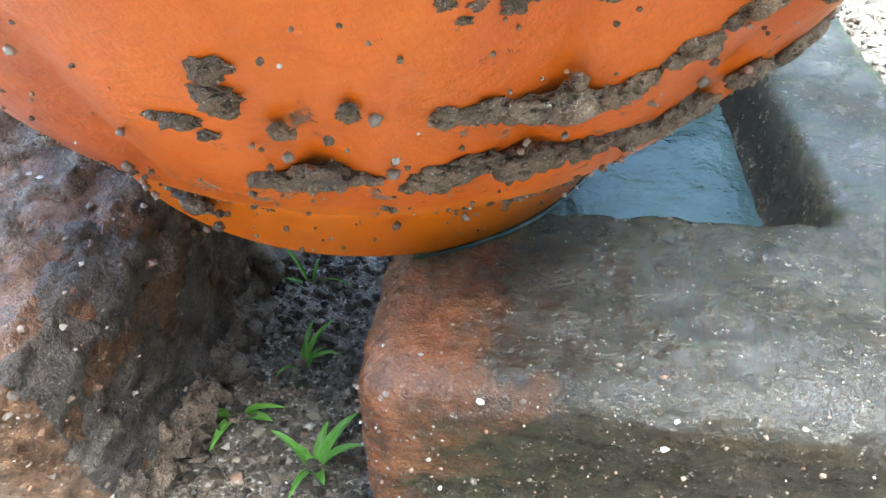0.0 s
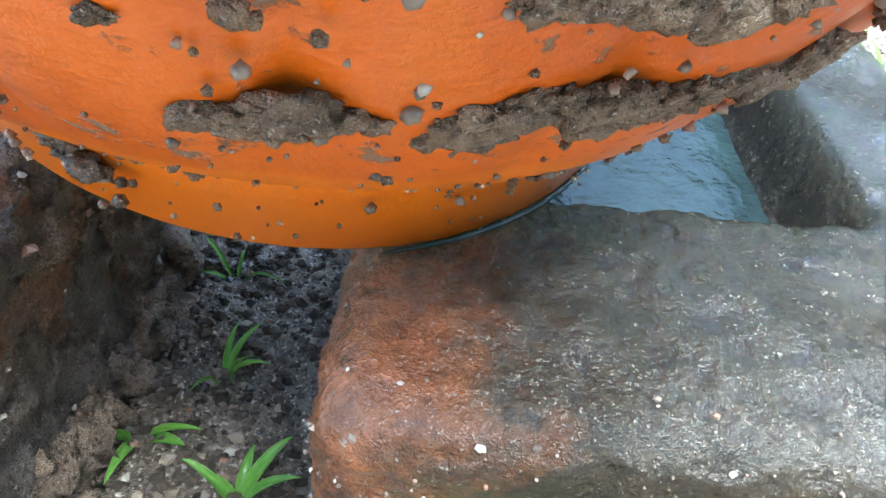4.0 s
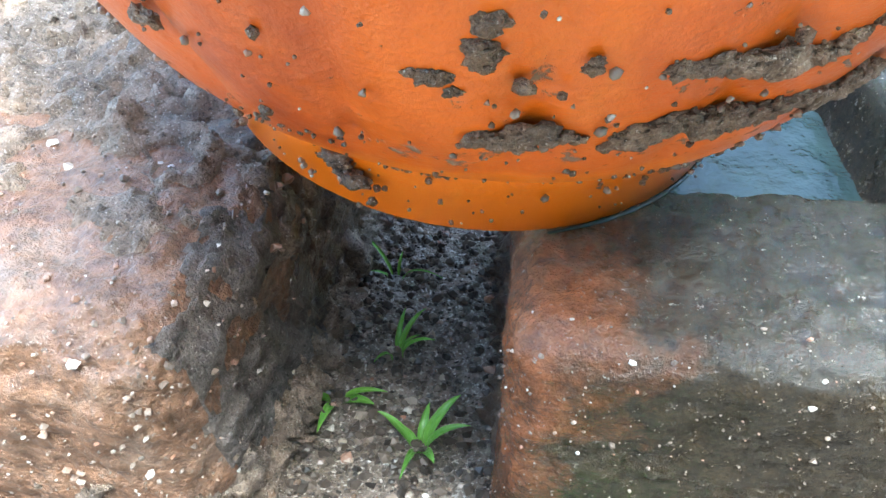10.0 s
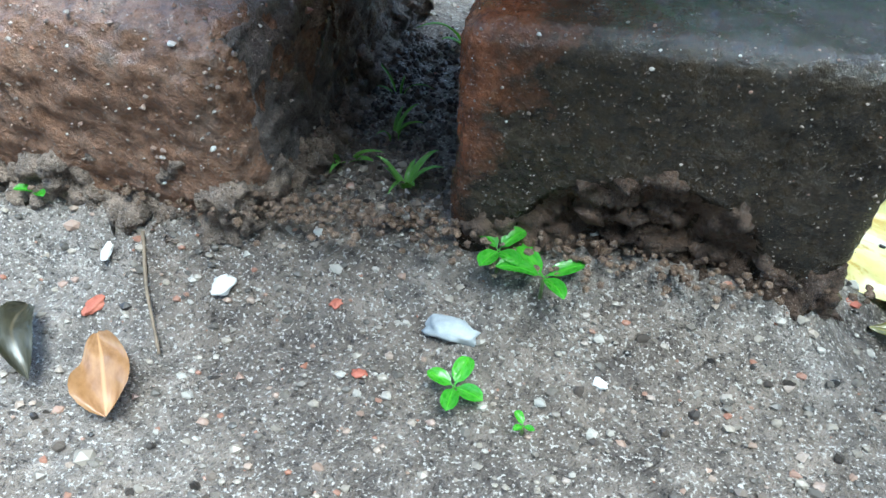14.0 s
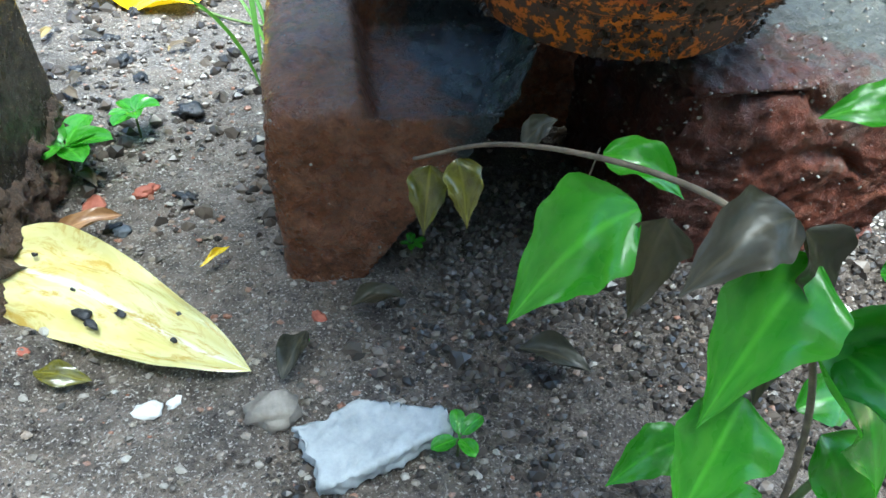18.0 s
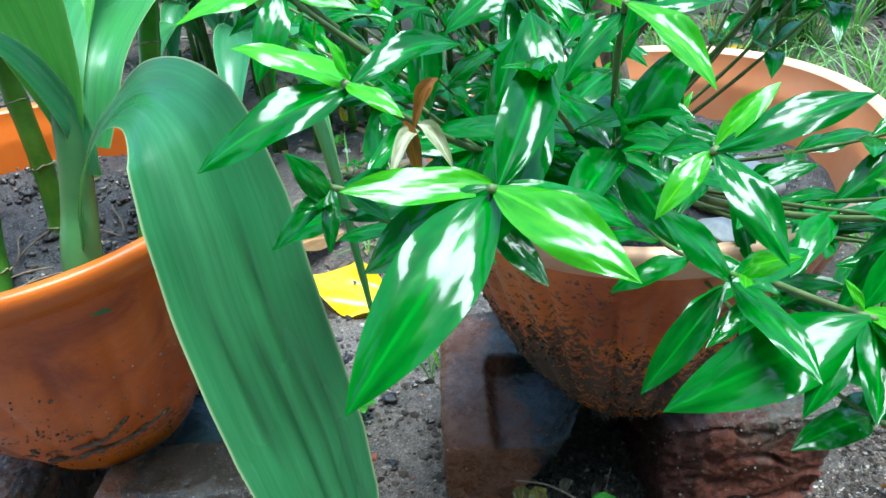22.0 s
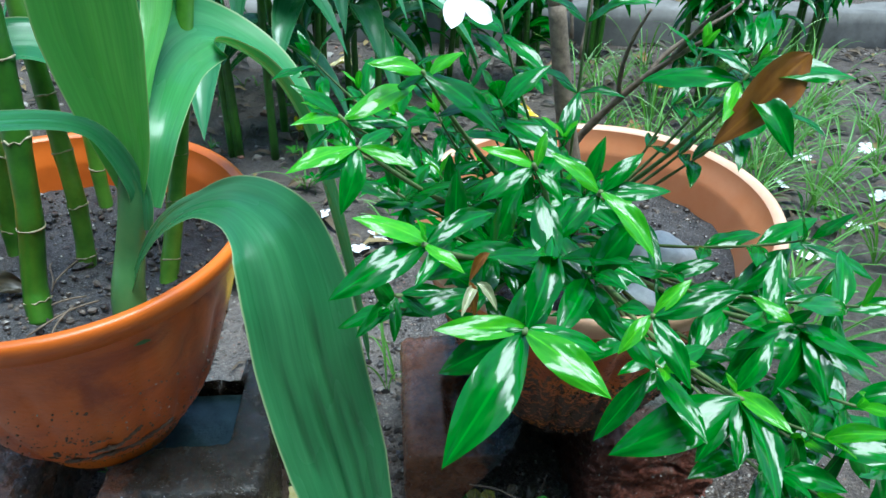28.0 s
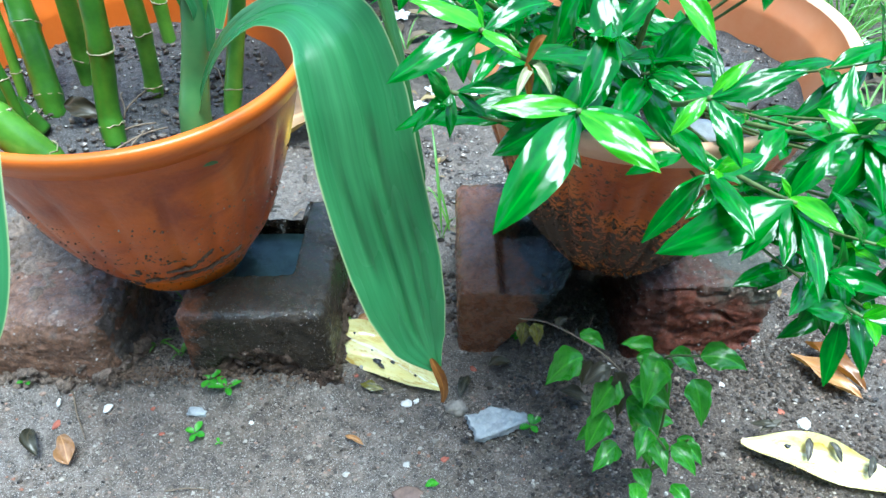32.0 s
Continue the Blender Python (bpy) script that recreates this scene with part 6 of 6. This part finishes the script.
def broad_plant(label, base, count, length, width, height, seed, material, stems=3):
    rnd = random.Random(seed)
    x, y = base
    s = thing("broadleaf_plant", label, "plant", Matrix.Translation((x, y, 0)), "broadleaf plants behind")
    for j in range(stems):
        sx, sy = rnd.uniform(-0.06, 0.06), rnd.uniform(-0.05, 0.05)
        top = Vector((sx * 1.8, sy * 1.8, height * rnd.uniform(0.8, 1.15)))
        line = bezier((sx, sy, -0.01), (sx, sy, height * 0.4), (sx * 1.2, sy * 1.3, height * 0.7), top, 10)
        part("stem", tube(line, [0.0075 - 0.0003 * i for i in range(11)], 9), CANE_DARK, s)
        for k in range(count):
            a = rnd.uniform(0, 6.28)
            d = Vector((math.cos(a), math.sin(a), 0))
            st = line[rnd.randint(3, 10)]
            L = length * rnd.uniform(0.7, 1.15)
            ln = bezier(st, st + d * L * 0.3 + Vector((0, 0, L * 0.35)), st + d * L * 0.75 + Vector((0, 0, L * 0.3)), st + d * L + Vector((0, 0, -L * rnd.uniform(0.05, 0.5))), 10)
            part("leaf", blade(ln, width * rnd.uniform(0.8, 1.2), lambda t: oval(t, 0.45, 0.9), (0, 0, 1), 0.35, 6, 0.08, k), material, s)
    return s


broad_plant("dark green broadleaf plant clump behind the orange pot", (0.0, 0.86), 6, 0.24, 0.06, 0.5, 1, STRAP, 4)
broad_plant("dark green broadleaf plant clump behind the orange pot", (0.14, 1.15), 6, 0.26, 0.065, 0.42, 2, STRAP, 4)
broad_plant("dark green broadleaf plant clump behind the orange pot", (-0.45, 1.6), 6, 0.26, 0.06, 0.4, 3, STRAP, 4)
broad_plant("leafy green shrub behind the fluted pot", (0.55, 1.3), 12, 0.09, 0.032, 0.3, 4, LEAF, 6)
broad_plant("leafy green shrub behind the fluted pot", (0.85, 1.1), 12, 0.09, 0.032, 0.3, 5, LEAF, 6)
broad_plant("leafy green shrub behind the fluted pot", (0.35, 1.7), 12, 0.1, 0.035, 0.34, 6, LEAF, 6)
broad_plant("leafy green shrub behind the fluted pot", (1.3, 1.5), 12, 0.1, 0.035, 0.4, 7, LEAF, 6)

for k, (x, y, n, L, w, h) in enumerate(((0.05, 1.0, 7, 0.2, 0.055, 0.42), (-0.2, 1.2, 7, 0.22, 0.06, 0.4), (0.3, 1.35, 9, 0.12, 0.04, 0.3), (0.7, 1.5, 10, 0.12, 0.04, 0.4), (1.0, 1.3, 10, 0.1, 0.03, 0.35), (-0.8, 1.9, 7, 0.24, 0.06, 0.4))):
    broad_plant("dark leafy plant in the shade behind the pots", (x, y), n, L, w, h, 20 + k, STRAP if k < 2 else LEAF, 4)


def litter(count, seed, area, size, material, label):
    """Leaf litter: many small curled leaf scraps in one mesh."""
    rnd = random.Random(seed)
    geos = []
    for k in range(count):
        x, y, a = rnd.uniform(area[0], area[1]), rnd.uniform(area[2], area[3]), rnd.uniform(0, 6.28)
        L = rnd.uniform(*size)
        d = Vector((math.cos(a), math.sin(a), 0)) * L / 2
        c = Vector((x, y, ground_height(x, y) + 0.003))
        geos.append(blade([c - d, c - d * 0.4 + Vector((0, 0, L * 0.12)), c + d * 0.4 + Vector((0, 0, L * 0.14)), c + d], L * rnd.uniform(0.3, 0.5), lambda t: oval(t, 0.45, 0.9), (rnd.uniform(-0.4, 0.4), rnd.uniform(-0.4, 0.2), 1), 0.4, 4, 0.2, k))
    g = join(geos)
    tagged(mesh_object("leaf_litter", g[0], g[1], material, None, False), label, "leaf litter", kind="stuff")


LITTER = island_material("leaf_litter", [(0.0, (0.035, 0.03, 0.022)), (0.5, (0.09, 0.065, 0.04)), (0.85, (0.16, 0.11, 0.06)), (1.0, (0.3, 0.22, 0.08))], 0.6)
litter(2400, 31, (-1.0, 1.8, 0.5, 2.3), (0.015, 0.05), LITTER, "dark rotting leaf litter on the soil behind")
litter(160, 32, (0.0, 0.7, 0.2, 0.6), (0.006, 0.018), LITTER, "small brown leaf scraps on the soil")

hang = [Vector((0.402, 0.035, 0.404)), Vector((0.394, 0.034, 0.396)), Vector((0.384, 0.034, 0.382)), Vector((0.369, 0.035, 0.364))]
dead = blade(local(spline(hang, 6), S0), 0.021, lambda t: oval(t, 0.45, 0.8), (-0.3, -1, 0.1), 0.2, 8, 0.15, 1)
part("dead_leaf", dead, RUST_LEAF, shrub, "hanging rust-brown dead leaf")
for k, (e, r) in enumerate((((0.3, 0.16, 0.46), 0.0035), ((0.37, 0.2, 0.47), 0.0032), ((0.345, 0.2, 0.5), 0.003))):
    branch((0.327, 0.18, 0.392), e, r * 1.15, -0.005, 40 + k, BARK)
fork = branch((0.345, 0.186, 0.3), (0.405, 0.14, 0.385), 0.003, -0.006, 60, BARK)
for k, (j, e) in enumerate(((6, (0.372, 0.145, 0.4)), (9, (0.43, 0.16, 0.4)), (11, (0.4, 0.11, 0.41)))):
    branch(fork[j], e, 0.0017, -0.004, 66 + k, BARK)
for k in range(5):
    rnd = random.Random(2000 + k)
    base = Vector((0.335, 0.178, 0.36)) + Vector((rnd.uniform(-0.02, 0.03), rnd.uniform(-0.01, 0.02), rnd.uniform(0, 0.06)))
    branch(base, base + Vector((rnd.uniform(-0.06, 0.06), rnd.uniform(-0.04, 0.04), rnd.uniform(0.05, 0.12))), 0.0013, -0.006, 80 + k, BARK)

for k, (x, y) in enumerate(((0.14, 0.87), (0.203, 0.594), (0.178, 0.558), (0.173, 1.29), (0.265, 0.6), (0.05, 1.0), (0.3, 0.75), (0.75, 0.6), (0.86, 0.75), (0.95, 0.85), (0.68, 0.5), (0.4, 0.95), (0.12, 0.66), (0.62, 0.9), (0.22, 1.05), (0.7, 0.42), (0.78, 0.52), (0.66, 0.6), (0.9, 0.6), (1.0, 0.7), (0.84, 0.9), (1.1, 0.9), (0.74, 0.78))):
    rnd = random.Random(2100 + k)
    f = thing("fallen_flower", "fallen white jasmine flower on the soil", "flower", pose(x, y, ground_height(x, y) + 0.006, rnd.uniform(-25, 25), rnd.uniform(-25, 25), rnd.uniform(0, 90)), "fallen white flowers")
    for j in range(5):
        a = 2 * math.pi * j / 5
        d = Vector((math.cos(a), math.sin(a), 0.1))
        o = Vector((-math.sin(a), math.cos(a), 0))
        part("petal", blade(bezier((0, 0, 0), d * 0.006, d * 0.012 + o * 0.002, d * 0.016 + o * 0.005, 6), 0.011, lambda t: oval(t, 0.6, 0.6), (0, 0, 1), 0.15, 4, 0.1, j), PETAL, f)
for k in range(10):
    rnd = random.Random(2200 + k)
    x, y, a = rnd.uniform(0.0, 0.9), rnd.uniform(0.6, 1.5), rnd.uniform(0, 6.28)
    d = Vector((math.cos(a), math.sin(a), 0)) * 0.035
    c = Vector((x, y, 0.012))
    fallen_leaf("fallen yellowing leaf on the soil behind", [c - d, c + Vector((0, 0, 0.008)), c + d], 0.034, (YELLOW_BRIGHT, BROWN_LEAF, YELLOW)[k % 3], (0, -0.2, 1), 0.45, 0.3, group="fallen leaves behind", seed=300 + k)
